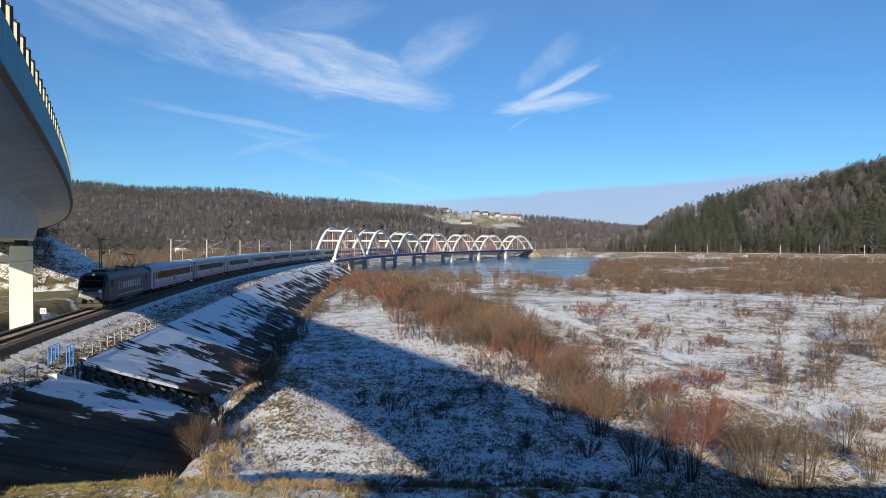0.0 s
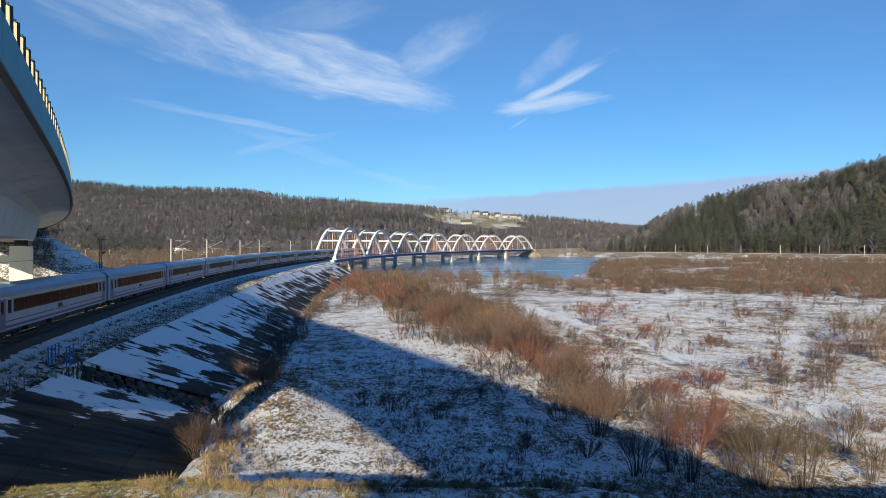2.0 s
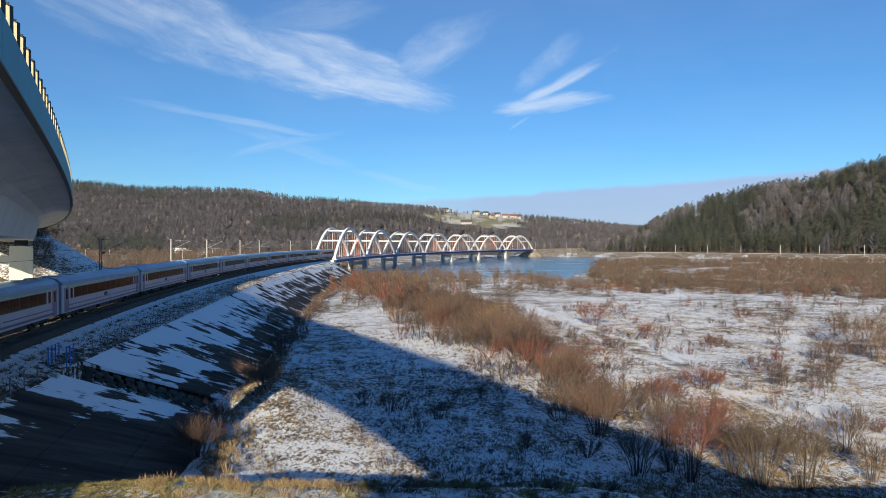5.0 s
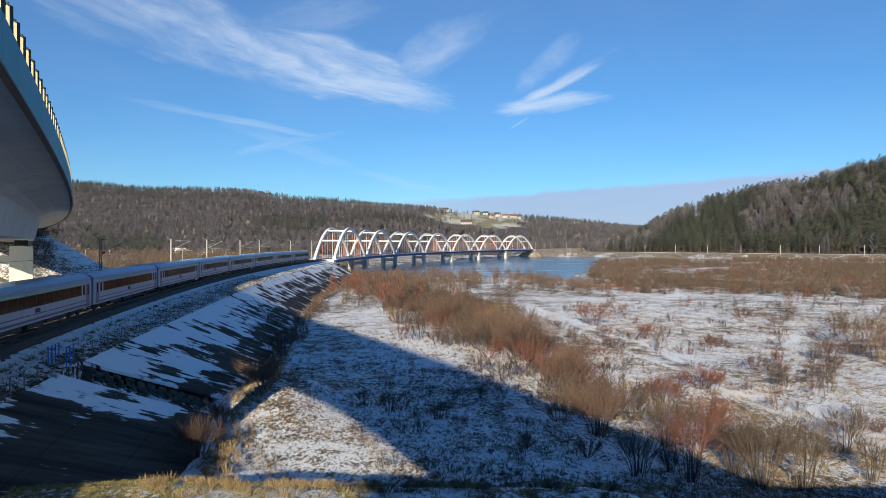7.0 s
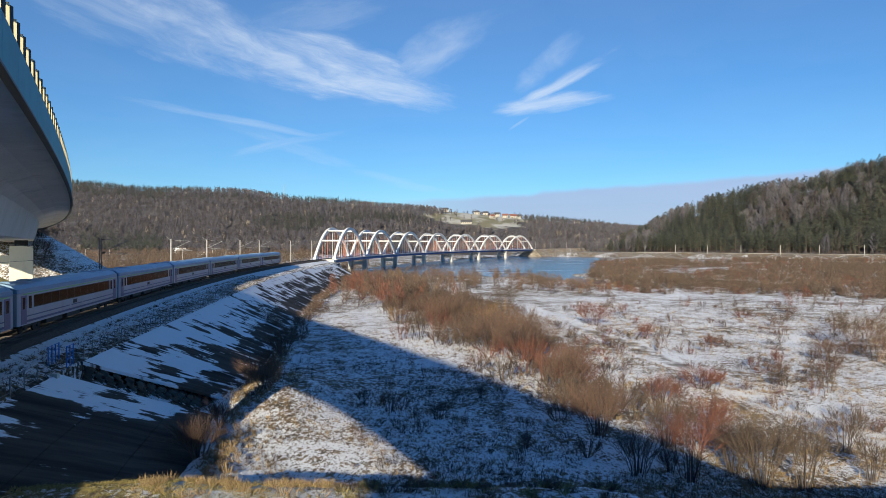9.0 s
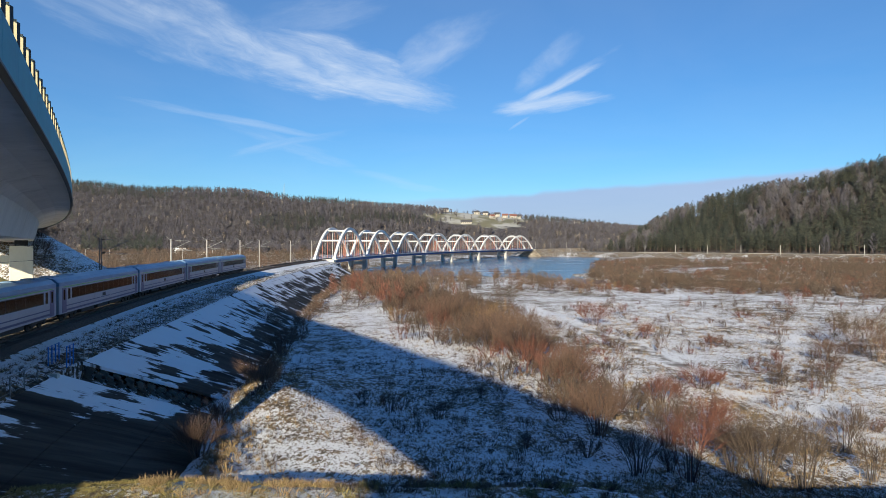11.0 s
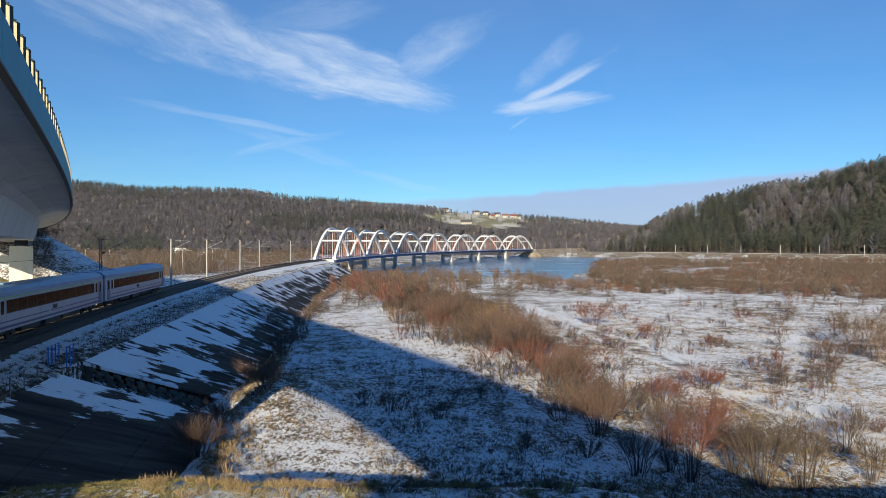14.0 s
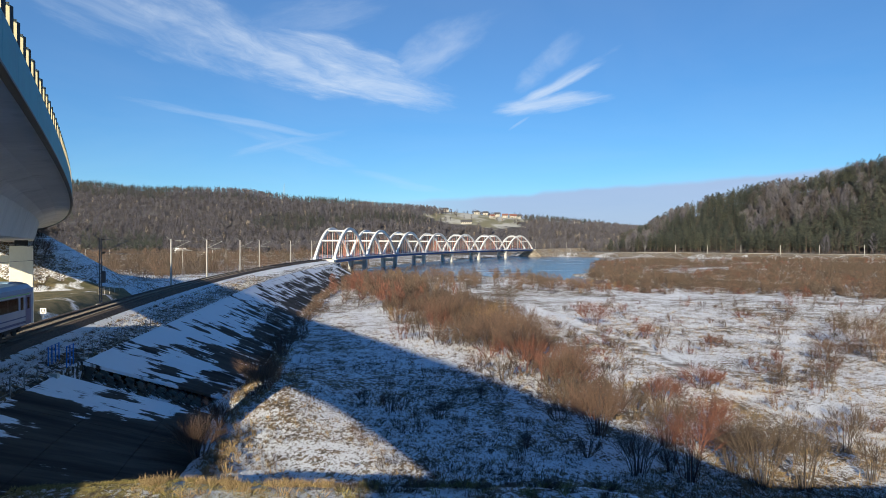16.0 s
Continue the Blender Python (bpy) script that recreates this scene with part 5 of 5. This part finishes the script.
def build_loco():
    c = thing("locomotive", "graphite and navy electric locomotive with a raised pantograph", "locomotive")
    L = 9.3
    # nose at -y leads the train
    prof = []
    for y, top, half, z0 in ((-L, 1.75, 1.22, 0.95), (-L + 0.22, 2.25, 1.33, 0.9), (-L + 0.62, 3.0, 1.40, 0.85), (-L + 1.05, 3.62, 1.45, 0.82), (-L + 1.6, 3.82, 1.5, 0.8), (L - 1.6, 3.82, 1.5, 0.8), (L - 1.05, 3.62, 1.45, 0.82), (L - 0.62, 3.0, 1.4, 0.85), (L - 0.22, 2.25, 1.33, 0.9), (L, 1.75, 1.22, 0.95)):
        w = min(3.15, top - 0.3)
        prof.append([(-half, y, z0), (half, y, z0), (half, y, w), (half * 0.93, y, w + (top - w) * 0.6), (half * 0.62, y, top), (-half * 0.62, y, top), (-half * 0.93, y, w + (top - w) * 0.6), (-half, y, w)])
    part("body", sweep(prof), M_LOCO, c)
    for sg in (-1, 1):
        m = Matrix.Identity(4) if sg < 0 else Matrix.Rotation(math.pi, 4, "Z")
        glass = sweep([[(-1.12, -L + 0.20, 2.3), (1.12, -L + 0.20, 2.3), (1.12, -L + 0.26, 2.26), (-1.12, -L + 0.26, 2.26)],
                       [(-1.0, -L + 0.93, 3.5), (1.0, -L + 0.93, 3.5), (1.0, -L + 1.0, 3.44), (-1.0, -L + 1.0, 3.44)]])
        part("windscreen", glass, M_GLASS, c, "dark raked windscreen", at=m)
        part("nose_panel", box((-1.16, -L - 0.03, 1.02), (1.16, -L + 0.1, 1.78), 0.03), M_LOCOGREY, c, "silver-grey nose panel", at=m)
        for k in range(5):
            part("nose_louvre", box((-1.0, -L - 0.045, 1.15 + k * 0.12), (1.0, -L - 0.028, 1.20 + k * 0.12)), M_UNDER, c, at=m)
        for x in (-0.95, 0.95):
            part("headlight", rod((x, -L - 0.05, 1.9), (x, -L + 0.2, 1.9), 0.16, n=12), M_WHITE, c, "round clear headlight", at=m)
            bf = part("buffer", rod((x * 0.92, -L - 0.62, 1.06), (x * 0.92, -L, 1.06), 0.13, n=10), M_UNDER, c, at=m)
            part("buffer_plate", rod((x * 0.92, -L - 0.66, 1.06), (x * 0.92, -L - 0.60, 1.06), 0.29, n=14), M_UNDER, bf)
        part("top_lamp", rod((0, -L + 0.9, 3.62), (0, -L + 1.2, 3.62), 0.12, n=10), M_WHITE, c, "upper marker lamp", at=m)
        part("plough", box((-1.25, -L - 0.05, 0.18), (1.25, -L + 0.12, 0.6), 0.03), M_UNDER, c, "dark rail guard", at=m)
        part("buffer_beam", box((-1.3, -L - 0.02, 0.62), (1.3, -L + 0.2, 1.0), 0.03), M_UNDER, c, at=m)
        part("coupling", rod((0, -L - 0.45, 0.9), (0, -L, 1.0), 0.09, n=8), M_UNDER, c, at=m)
        for yy in (-6.9, 6.9):
            for w in (0, 1):
                part("cab_window", box((1.48, yy - 0.42, 2.25), (1.512, yy + 0.42, 3.0), 0.004), M_GLASS, c, at=m)
                break
            part("cab_door", box((1.48, (yy - 1.25 if yy < 0 else yy + 0.6), 1.0), (1.51, (yy - 0.6 if yy < 0 else yy + 1.25), 3.0), 0.004), M_LOCO, c, at=m)
        # side panel with worn pale markings
        part("side_panel", box((1.485, -5.8, 1.25), (1.508, 5.8, 3.05), 0.004), M_LOCO, c, at=m)
        ring = bmesh.new()
        for k in range(18):
            if k in (3, 4, 12, 13):
                continue
            a, b = k * math.tau / 18, (k + 1) * math.tau / 18
            pa, pb = [(1.511, (4.3 if sg < 0 else -4.3) * -1 + 0.5 * math.cos(t), 2.2 + 0.5 * math.sin(t)) for t in (a, b)]
            add_rod(ring, pa, pb, 0.07, n=4)
        part("emblem", ring, M_LETTER, c, "pale broken-ring emblem", at=m)
        for k in range(8):
            y = -3.1 + k * 0.92
            part("marking_bar", box((1.509, y, 1.78), (1.514, y + 0.6, 2.6)), M_LETTER, c, "pale marking bar", at=m)
        part("sill_markings", box((1.509, -5.2, 1.12), (1.514, 5.2, 1.22)), M_LETTER, c, at=m)
    for y in (-5.0, 5.0):
        build_bogie(c, y)
    part("transformer", box((-1.3, -2.6, 0.25), (1.3, 2.6, 0.79), 0.06), M_UNDER, c, "black underfloor transformer case")
    for a, b, h in ((-6.6, -3.4, 0.28), (-2.6, 0.8, 0.22), (1.4, 3.0, 0.34), (3.6, 6.8, 0.2)):
        part("roof_equipment", box((-0.75, a, 3.815), (0.75, b, 3.83 + h), 0.05), M_BLACK, c, "dark roof equipment")
    for y in (-5.8, -1.0, 0.4, 4.4):
        part("insulator", rod((0.55, y, 3.82), (0.55, y, 4.4), 0.08, 0.05, n=8), M_RAIL, c)
    part("roof_cable", rod((0.55, -5.8, 4.4), (0.55, 4.4, 4.4), 0.025, n=5), M_BLACK, c)
    pan = part("pantograph", box((-0.6, 3.6, 3.95), (0.6, 4.1, 4.08)), M_BLACK, c, "raised black pantograph")
    for x in (-0.45, 0.45):
        part("lower_arm", rod((x, 3.9, 4.05), (x * 0.6, 6.2, 4.75), 0.05), M_BLACK, pan)
        part("upper_arm", rod((x * 0.6, 6.2, 4.75), (x * 0.9, 4.6, 5.5), 0.04), M_BLACK, pan)
    for y in (4.45, 4.85):
        part("contact_strip", rod((-0.9, y, 5.55), (0.9, y, 5.55), 0.045), M_BLACK, pan)
    part("head_bar", rod((-0.45, 4.6, 5.5), (0.45, 4.6, 5.5), 0.04), M_BLACK, pan)
    return c


def vehicle_pose(s, base):
    a, b = on_track(s - base), on_track(s + base)
    m = (a + b) / 2
    d = b - a
    return Matrix.Translation((m.x, m.y, 0.0)) @ Matrix.Rotation(math.atan2(d.y, d.x) - math.pi / 2, 4, "Z")


LOCO = build_loco()
COACHES = []
first = build_coach(M_STRIPE, "pale grey express coach with a yellow stripe and blue roof")
plain = build_coach(M_GREEN, "pale grey express coach with a green stripe and blue roof")
for k in range(12):
    s = FRONT0 + COACH_L * (k + 0.5)
    if k == 0:
        COACHES.append(first)
    elif k == 1:
        COACHES.append(plain)
    else:
        COACHES.append(copy_thing(plain, vehicle_pose(s, 9.5)))


def motions():
    times = [float(t) for t in range(17)]
    walk(LOCO, [(t, vehicle_pose(FRONT0 - 9.55 - SPEED * t, 5.0)) for t in times])
    for k, c in enumerate(COACHES):
        walk(c, [(t, vehicle_pose(FRONT0 + COACH_L * (k + 0.5) - SPEED * t, 9.5)) for t in times])


# ---- houses and small things of the place ----
def build_house(x, y, turn, wide, deep, tall, wall, roof, label):
    h = thing("house", label, "house", "hillside houses")
    z = height(x, y) - 0.3
    h.matrix_basis = Matrix.Translation((x, y, z)) @ Matrix.Rotation(turn, 4, "Z")
    wide, deep, tall = wide * 0.8, deep * 0.8, tall * 0.8
    a, b = wide / 2, deep / 2
    bm = box((-a, -b, 0), (a, b, tall))
    part("wall", bm, wall, h)
    e, ridge = 0.5, tall + deep * 0.42
    part("roof", sweep([[(s * (a + e), -b - e, tall - 0.25), (s * (a + e), 0, ridge), (s * (a + e), b + e, tall - 0.25), (s * (a + e), b + e, tall - 0.02), (s * (a + e), 0, ridge + 0.25), (s * (a + e), -b - e, tall - 0.02)] for s in (-1, 1)]), roof, h)
    for s in (-1, 1):
        part("gable", sweep([[(s * a, -b, tall), (s * a, b, tall), (s * a, 0, ridge)], [(s * (a - 0.3), -b, tall), (s * (a - 0.3), b, tall), (s * (a - 0.3), 0, ridge)]]), wall, h)
    k = max(2, int(wide / 3))
    for i in range(k):
        for lv in range(1 if tall < 4 else 2):
            cx = -a + wide * (i + 0.5) / k
            part("window", box((cx - 0.6, -b - 0.03, 1.0 + lv * 2.8), (cx + 0.6, -b + 0.02, 2.4 + lv * 2.8)), M_GLASS, h)
    part("chimney", box((a * 0.3, -0.3, ridge - 0.8), (a * 0.3 + 0.6, 0.3, ridge + 0.9), 0.03), M_STONE, h)


for a, y, turn, wd, dp, tl, roof, label in (
        (0.004, 1330, 0.2, 14, 10, 6, M_ROOFDARK, "white house with a dark roof on the pasture"),
        (0.036, 1130, 0.0, 24, 10, 4, M_ROOFDARK, "long low pale house with a dark roof"),
        (0.066, 1330, -0.2, 12, 10, 6, M_ROOFDARK, "pale house with a dark roof among trees"),
        (0.076, 1240, 0.5, 12, 9, 6, M_ROOFRED, "cream house with a red roof among trees"),
        (0.083, 1300, 0.1, 13, 10, 7, M_ROOFDARK, "tall pale house with a dark roof"),
        (0.096, 1300, -0.3, 14, 10, 6, M_ROOFRED, "pale house with a reddish roof"),
        (0.108, 1310, 0.2, 18, 11, 6, M_ROOFRED, "wide house with a red-brown roof"),
        (0.116, 1320, 0.0, 13, 10, 6, M_ROOFDARK, "pale house with a dark roof at the wood's edge"),
        (0.052, 1320, 0.1, 13, 9, 6, M_ROOFDARK, "pale house with a dark roof on the hilltop"),
        (0.207, 1330, 0.1, 14, 10, 6, M_ROOFDARK, "blue-roofed house above the wooded slope"),
        (0.205, 800, -0.2, 11, 9, 4, M_ROOFDARK, "small house by the far railway"),
        (-0.606, 560, 0.3, 13, 9, 5, M_ROOFRED, "cream house with a red roof beyond the road bank"),
        (-0.575, 600, -0.1, 16, 9, 4, M_ROOFDARK, "low building with a dark roof"),
        (-0.535, 620, 0.1, 14, 8, 3, M_ROOFDARK, "shed with a dark roof"),
        (-0.405, 690, 0.0, 12, 8, 4, M_WHITE, "low white building with a snowy roof beyond the scrub"),
        (-0.365, 690, 0.1, 22, 9, 3.0, M_ROOFDARK, "long flat white building beyond the scrub")):
    build_house(a * y, y, turn, wd, dp, tl, M_WALL, roof, label)


def build_tower(x, y, tall, label):
    t = thing("radio_tower", label, "tower")
    t.matrix_basis = Matrix.Translation((x, y, height(x, y)))
    for sx in (-1, 1):
        for sy in (-1, 1):
            part("leg", rod((sx * 1.2, sy * 1.2, 0), (sx * 0.25, sy * 0.25, tall), 0.13, 0.09, 4), M_GALV, t)
    for k in range(6):
        z = tall * (k + 1) / 7
        w2 = 1.2 - 0.95 * z / tall
        part("brace", box((-w2, -w2, z), (w2, w2, z + 0.2)), M_GALV, t)


build_tower(-0.2452 * 1390, 1390, 34, "thin lattice radio tower on the wooded ridge")


def build_street_lamp(x, y, z, tall, label):
    t = thing("street_lamp", label, "street lamp", "street lamps")
    t.matrix_basis = Matrix.Translation((x, y, z))
    part("pole", rod((0, 0, -0.5), (0, 0, tall), 0.16, 0.10, 8), M_MAST, t)
    part("arm", rod((0, 0, tall - 0.1), (1.6, 0, tall + 0.35), 0.06), M_GALV, t)
    part("lamp_head", box((1.4, -0.15, tall + 0.28), (2.2, 0.15, tall + 0.42), 0.03), M_GALV, t)


for a, y in ((-0.552, 330), (-0.515, 330), (-0.420, 300), (-0.402, 280), (-0.356, 300), (-0.335, 310)):
    build_street_lamp(a * y, y, height(a * y, y), 8.5, "grey street lamp beyond the railway scrub")


def build_post(x, y, z, tall):
    t = thing("roadside_post", "pale concrete post along the far shore road", "post", "posts along the shore road")
    t.matrix_basis = Matrix.Translation((x, y, z))
    part("pole", rod((0, 0, -0.5), (0, 0, tall), 0.30, 0.22, 8), M_MAST, t)
    part("cap", rod((0, 0, tall), (0, 0, tall + 0.2), 0.3, 0.25, 8), M_MAST, t)


def shore_point(a):
    """Where the far shore road crosses the direction a = x / y."""
    for (ax, ay), (bx, by) in zip(SHORE, SHORE[1:]):
        den = (bx - ax) - a * (by - ay)
        t = (a * ay - ax) / den if abs(den) > 1e-9 else -1
        if 0 <= t <= 1:
            return ax + t * (bx - ax), ay + t * (by - ay)
    return None


for bearing in (0.312, 0.359, 0.408, 0.460, 0.521, 0.581, 0.651, 0.73):
    sp = shore_point(bearing)
    if sp:
        build_post(sp[0], sp[1], -4.1, 8.6)


def build_guardrail():
    g = thing("guardrail", "pale crash barrier along the far shore road", "guardrail")
    pts = [shore_point(a) for a in np.linspace(0.19, 0.95, 60)]
    pts = [p for p in pts if p]
    for (ax, ay), (bx, by) in zip(pts, pts[1:]):
        part("barrier_rail", sweep([[(x, y - 5.4, -3.5), (x, y - 5.2, -3.5), (x, y - 5.2, -3.22), (x, y - 5.4, -3.22)] for x, y in ((ax, ay), (bx, by))]), M_MAST, g)


build_guardrail()


# ---- slope lining: concrete panels, channel and fence ----
def channel_right(o):
    return -181.8 + (o - 6.2) * 1.12


def channel_left(o):
    return -186.2 + (o - 6.2) * 1.0


def lining_z(s, o):
    return -1.72 - (o - fence_off(s)) * 0.66


LINING = tagged(new("slope_lining"), "concrete panel lining on the embankment slope, streaked with snow", "embankment lining", kind="structure")


def panel(sa, sb, i):
    """A panel between two slanting joints; sa and sb give the joint's place at an offset."""
    pts = []
    for joint, row, ds, do in ((sa, i, 0.02, 0.015), (sb, i, -0.02, 0.015), (sb, i + 1, -0.02, -0.015), (sa, i + 1, 0.02, -0.015)):
        o = 10.0
        for _ in range(4):
            o = rows_at(joint(o))[row]
        pts.append((joint(o) + ds, o + do))
    top = [on_track(s, o, lining_z(s, o)) for s, o in pts]
    low = [p - Vector((0, 0, 0.24)) for p in top]
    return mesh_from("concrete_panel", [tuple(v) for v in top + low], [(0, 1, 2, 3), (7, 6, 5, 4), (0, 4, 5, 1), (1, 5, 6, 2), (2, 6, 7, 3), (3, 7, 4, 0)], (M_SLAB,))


def rows_at(s):
    f = fence_off(s)
    return (f + 0.06, f + 3.1, f + 6.2, f + 9.3)


def build_lining():
    for k in range(56):
        s = -181.8 + 4.05 * k
        for i in range(3):
            ja = (lambda o, k=k: min(45.9, channel_right(o) + 4.05 * k))
            jb = (lambda o, k=k: min(45.95, channel_right(o) + 4.05 * (k + 1)))
            if ja(18.0) > 45:
                continue
            link("concrete_panel", panel(ja, jb, i), LINING)
    for k in range(6):
        for i in range(3):
            ja = (lambda o, k=k: channel_left(o) - 4.05 * (k + 1))
            jb = (lambda o, k=k: channel_left(o) - 4.05 * k)
            link("concrete_panel", panel(ja, jb, i), LINING)


build_lining()


def build_channel():
    """Stone-walled drain that runs down the slope."""
    r = random.Random(3)
    ch = tagged(new("drain_channel"), "stone-walled drainage channel cut through the slope lining", "channel", kind="structure")
    fo = fence_off(-184)
    bed = []
    for o in np.arange(fo + 0.1, fo + 9.6, 1.0):
        sl, sr = channel_left(o), channel_right(o)
        z = lining_z(-184, o)
        bed.append([on_track(sl - 0.1, o, z - 1.5), on_track(sr + 0.1, o, z - 1.5), on_track(sr + 0.1, o, z - 1.15), on_track(sl - 0.1, o, z - 1.15)])
    part("channel_bed", sweep(bed), M_UNDER, ch, "near-black channel floor")
    for side in (0, 1):
        for row in range(3):
            o = fo + 0.15
            while o < fo + 9.3:
                ln = r.uniform(0.45, 0.8)
                s = channel_right(o + ln / 2) + 0.02 if side else channel_left(o + ln / 2) - 0.02
                z = lining_z(-184, o + ln / 2) - 1.15 + row * 0.30
                c = on_track(s + (0.12 if side else -0.12), o + ln / 2, z + 0.15)
                d = (on_track(s, o + ln, 0) - on_track(s, o, 0)).normalized()
                skew = math.atan2(d.y, d.x) - (0.80 if side else 0.72) * 0 + r.uniform(-0.05, 0.05)
                m = Matrix.Translation(c) @ Matrix.Rotation(skew, 4, "Z") @ Matrix.Rotation(math.atan(0.66), 4, "Y")
                b = [(-ln * 0.5, -0.17, -0.15), (ln * 0.5, -0.17, -0.13), (ln * 0.46, 0.17, -0.15), (-ln * 0.48, 0.17, -0.14)]
                t = [(-ln * 0.47, -0.15, 0.12), (ln * 0.44, -0.17, 0.15), (ln * 0.46, 0.16, 0.13), (-ln * 0.46, 0.15, 0.15)]
                jit = lambda v: tuple(m @ Vector([q + r.uniform(-0.035, 0.035) for q in v]))
                me = mesh_from("stone", [jit(v) for v in b + t], [(3, 2, 1, 0), (4, 5, 6, 7), (0, 1, 5, 4), (1, 2, 6, 5), (2, 3, 7, 6), (3, 0, 4, 7)], (M_STONE,))
                link("stone", me, ch)
                o += ln + 0.03
    # concrete head of the drain
    for s0, s1, o0, o1, z0, z1 in ((-187.4, -180.6, fo - 1.5, fo - 1.0, -3.4, -1.55), (-187.4, -186.9, fo - 1.0, fo + 0.2, -3.4, -1.6), (-181.2, -180.7, fo - 1.0, fo + 0.2, -3.4, -1.6)):
        ring = lambda s: [on_track(s, o0, z0), on_track(s, o1, z0), on_track(s, o1, z1), on_track(s, o0, z1)]
        part("headwall", sweep([ring(s0), ring(s1)]), M_CONC, ch, "pale concrete headwall")


build_channel()


def build_fence(name, s0, s1, step, off, z, tall, mat, label, rails):
    f = thing(name, label, "fence")
    k = int((s1 - s0) / step)
    for i in range(k + 1):
        s = s0 + i * step
        o = off(s)
        p = on_track(s, o)
        zz = z(s)
        part("post", box((p.x - 0.03, p.y - 0.03, zz - 0.3), (p.x + 0.03, p.y + 0.03, zz + tall)), mat, f)
        if i < k:
            e = on_track(s + step, off(s + step))
            for h in rails:
                part("rail", rod((p.x, p.y, zz + h), (e.x, e.y, z(s + step) + h), 0.022, n=4), mat, f)


build_fence("slope_fence", -214.0, -187.4, 1.9, lambda s: fence_off(s) - 0.12, lambda s: -1.68, 1.1, M_GALV, "grey steel railing along the top of the slope lining", (0.15, 0.6, 1.06))
build_fence("slope_fence", -181.0, -96.0, 1.7, lambda s: fence_off(s) - 0.12, lambda s: -1.68, 1.1, M_GALV, "grey steel railing along the top of the slope lining", (0.15, 0.6, 1.06))
build_fence("drain_railing", -185.2, -182.4, 0.7, lambda s: 4.95, lambda s: -1.25, 1.15, M_RAILBLUE, "bright blue steel railing over the drain head", (0.3, 0.7, 1.12))
build_fence("drain_railing", -185.2, -183.1, 0.7, lambda s: 6.1, lambda s: -1.3, 1.2, M_RAILBLUE, "bright blue steel railing over the drain head", (0.3, 0.7, 1.16))
build_fence("field_fence", -118.0, -60.0, 2.5, lambda s: -13.0 - (s + 118) * 0.02, lambda s: height(*on_track(s, -13.0 - (s + 118) * 0.02).xy), 1.3, M_WALL, "low pale wooden fence beyond the railway", (0.5, 0.9, 1.25))


def build_sign():
    t = thing("track_sign", "small white trackside sign on a grey post", "sign")
    p = on_track(-161.0, -4.0)
    t.matrix_basis = Matrix.Translation((p.x, p.y, -1.1)) @ Matrix.Rotation(radians(20), 4, "Z") @ Matrix.Scale(0.75, 4)
    part("post", rod((0, 0, -0.6), (0, 0, 1.5), 0.035), M_GALV, t)
    plate = part("plate", box((-0.38, -0.02, 1.2), (0.38, 0.02, 1.95), 0.01), M_WHITE, t)
    for x0, x1, z0, z1 in ((-0.17, 0.17, 1.32, 1.38), (-0.17, 0.17, 1.54, 1.60), (-0.17, 0.17, 1.77, 1.83), (-0.2, -0.14, 1.36, 1.79), (0.14, 0.2, 1.36, 1.79)):
        part("mark", box((x0, -0.03, z0), (x1, -0.018, z1)), M_BLACK, plate)


build_sign()


def build_sleepers():
    bm = box((-1.3, -0.13, -0.2), (1.3, 0.13, -0.171), 0.012)
    me = bpy.data.meshes.new("sleeper")
    bm.to_mesh(me)
    bm.free()
    me.materials.append(M_SLEEPER)
    for k in range(290):
        s = -210.0 + k * 0.62
        p = on_track(s)
        link("sleeper", me, TRACK, at=Matrix.Translation((p.x, p.y, 0)) @ Matrix.Rotation(radians(track_turn(s)), 4, "Z"))


build_sleepers()
motions()
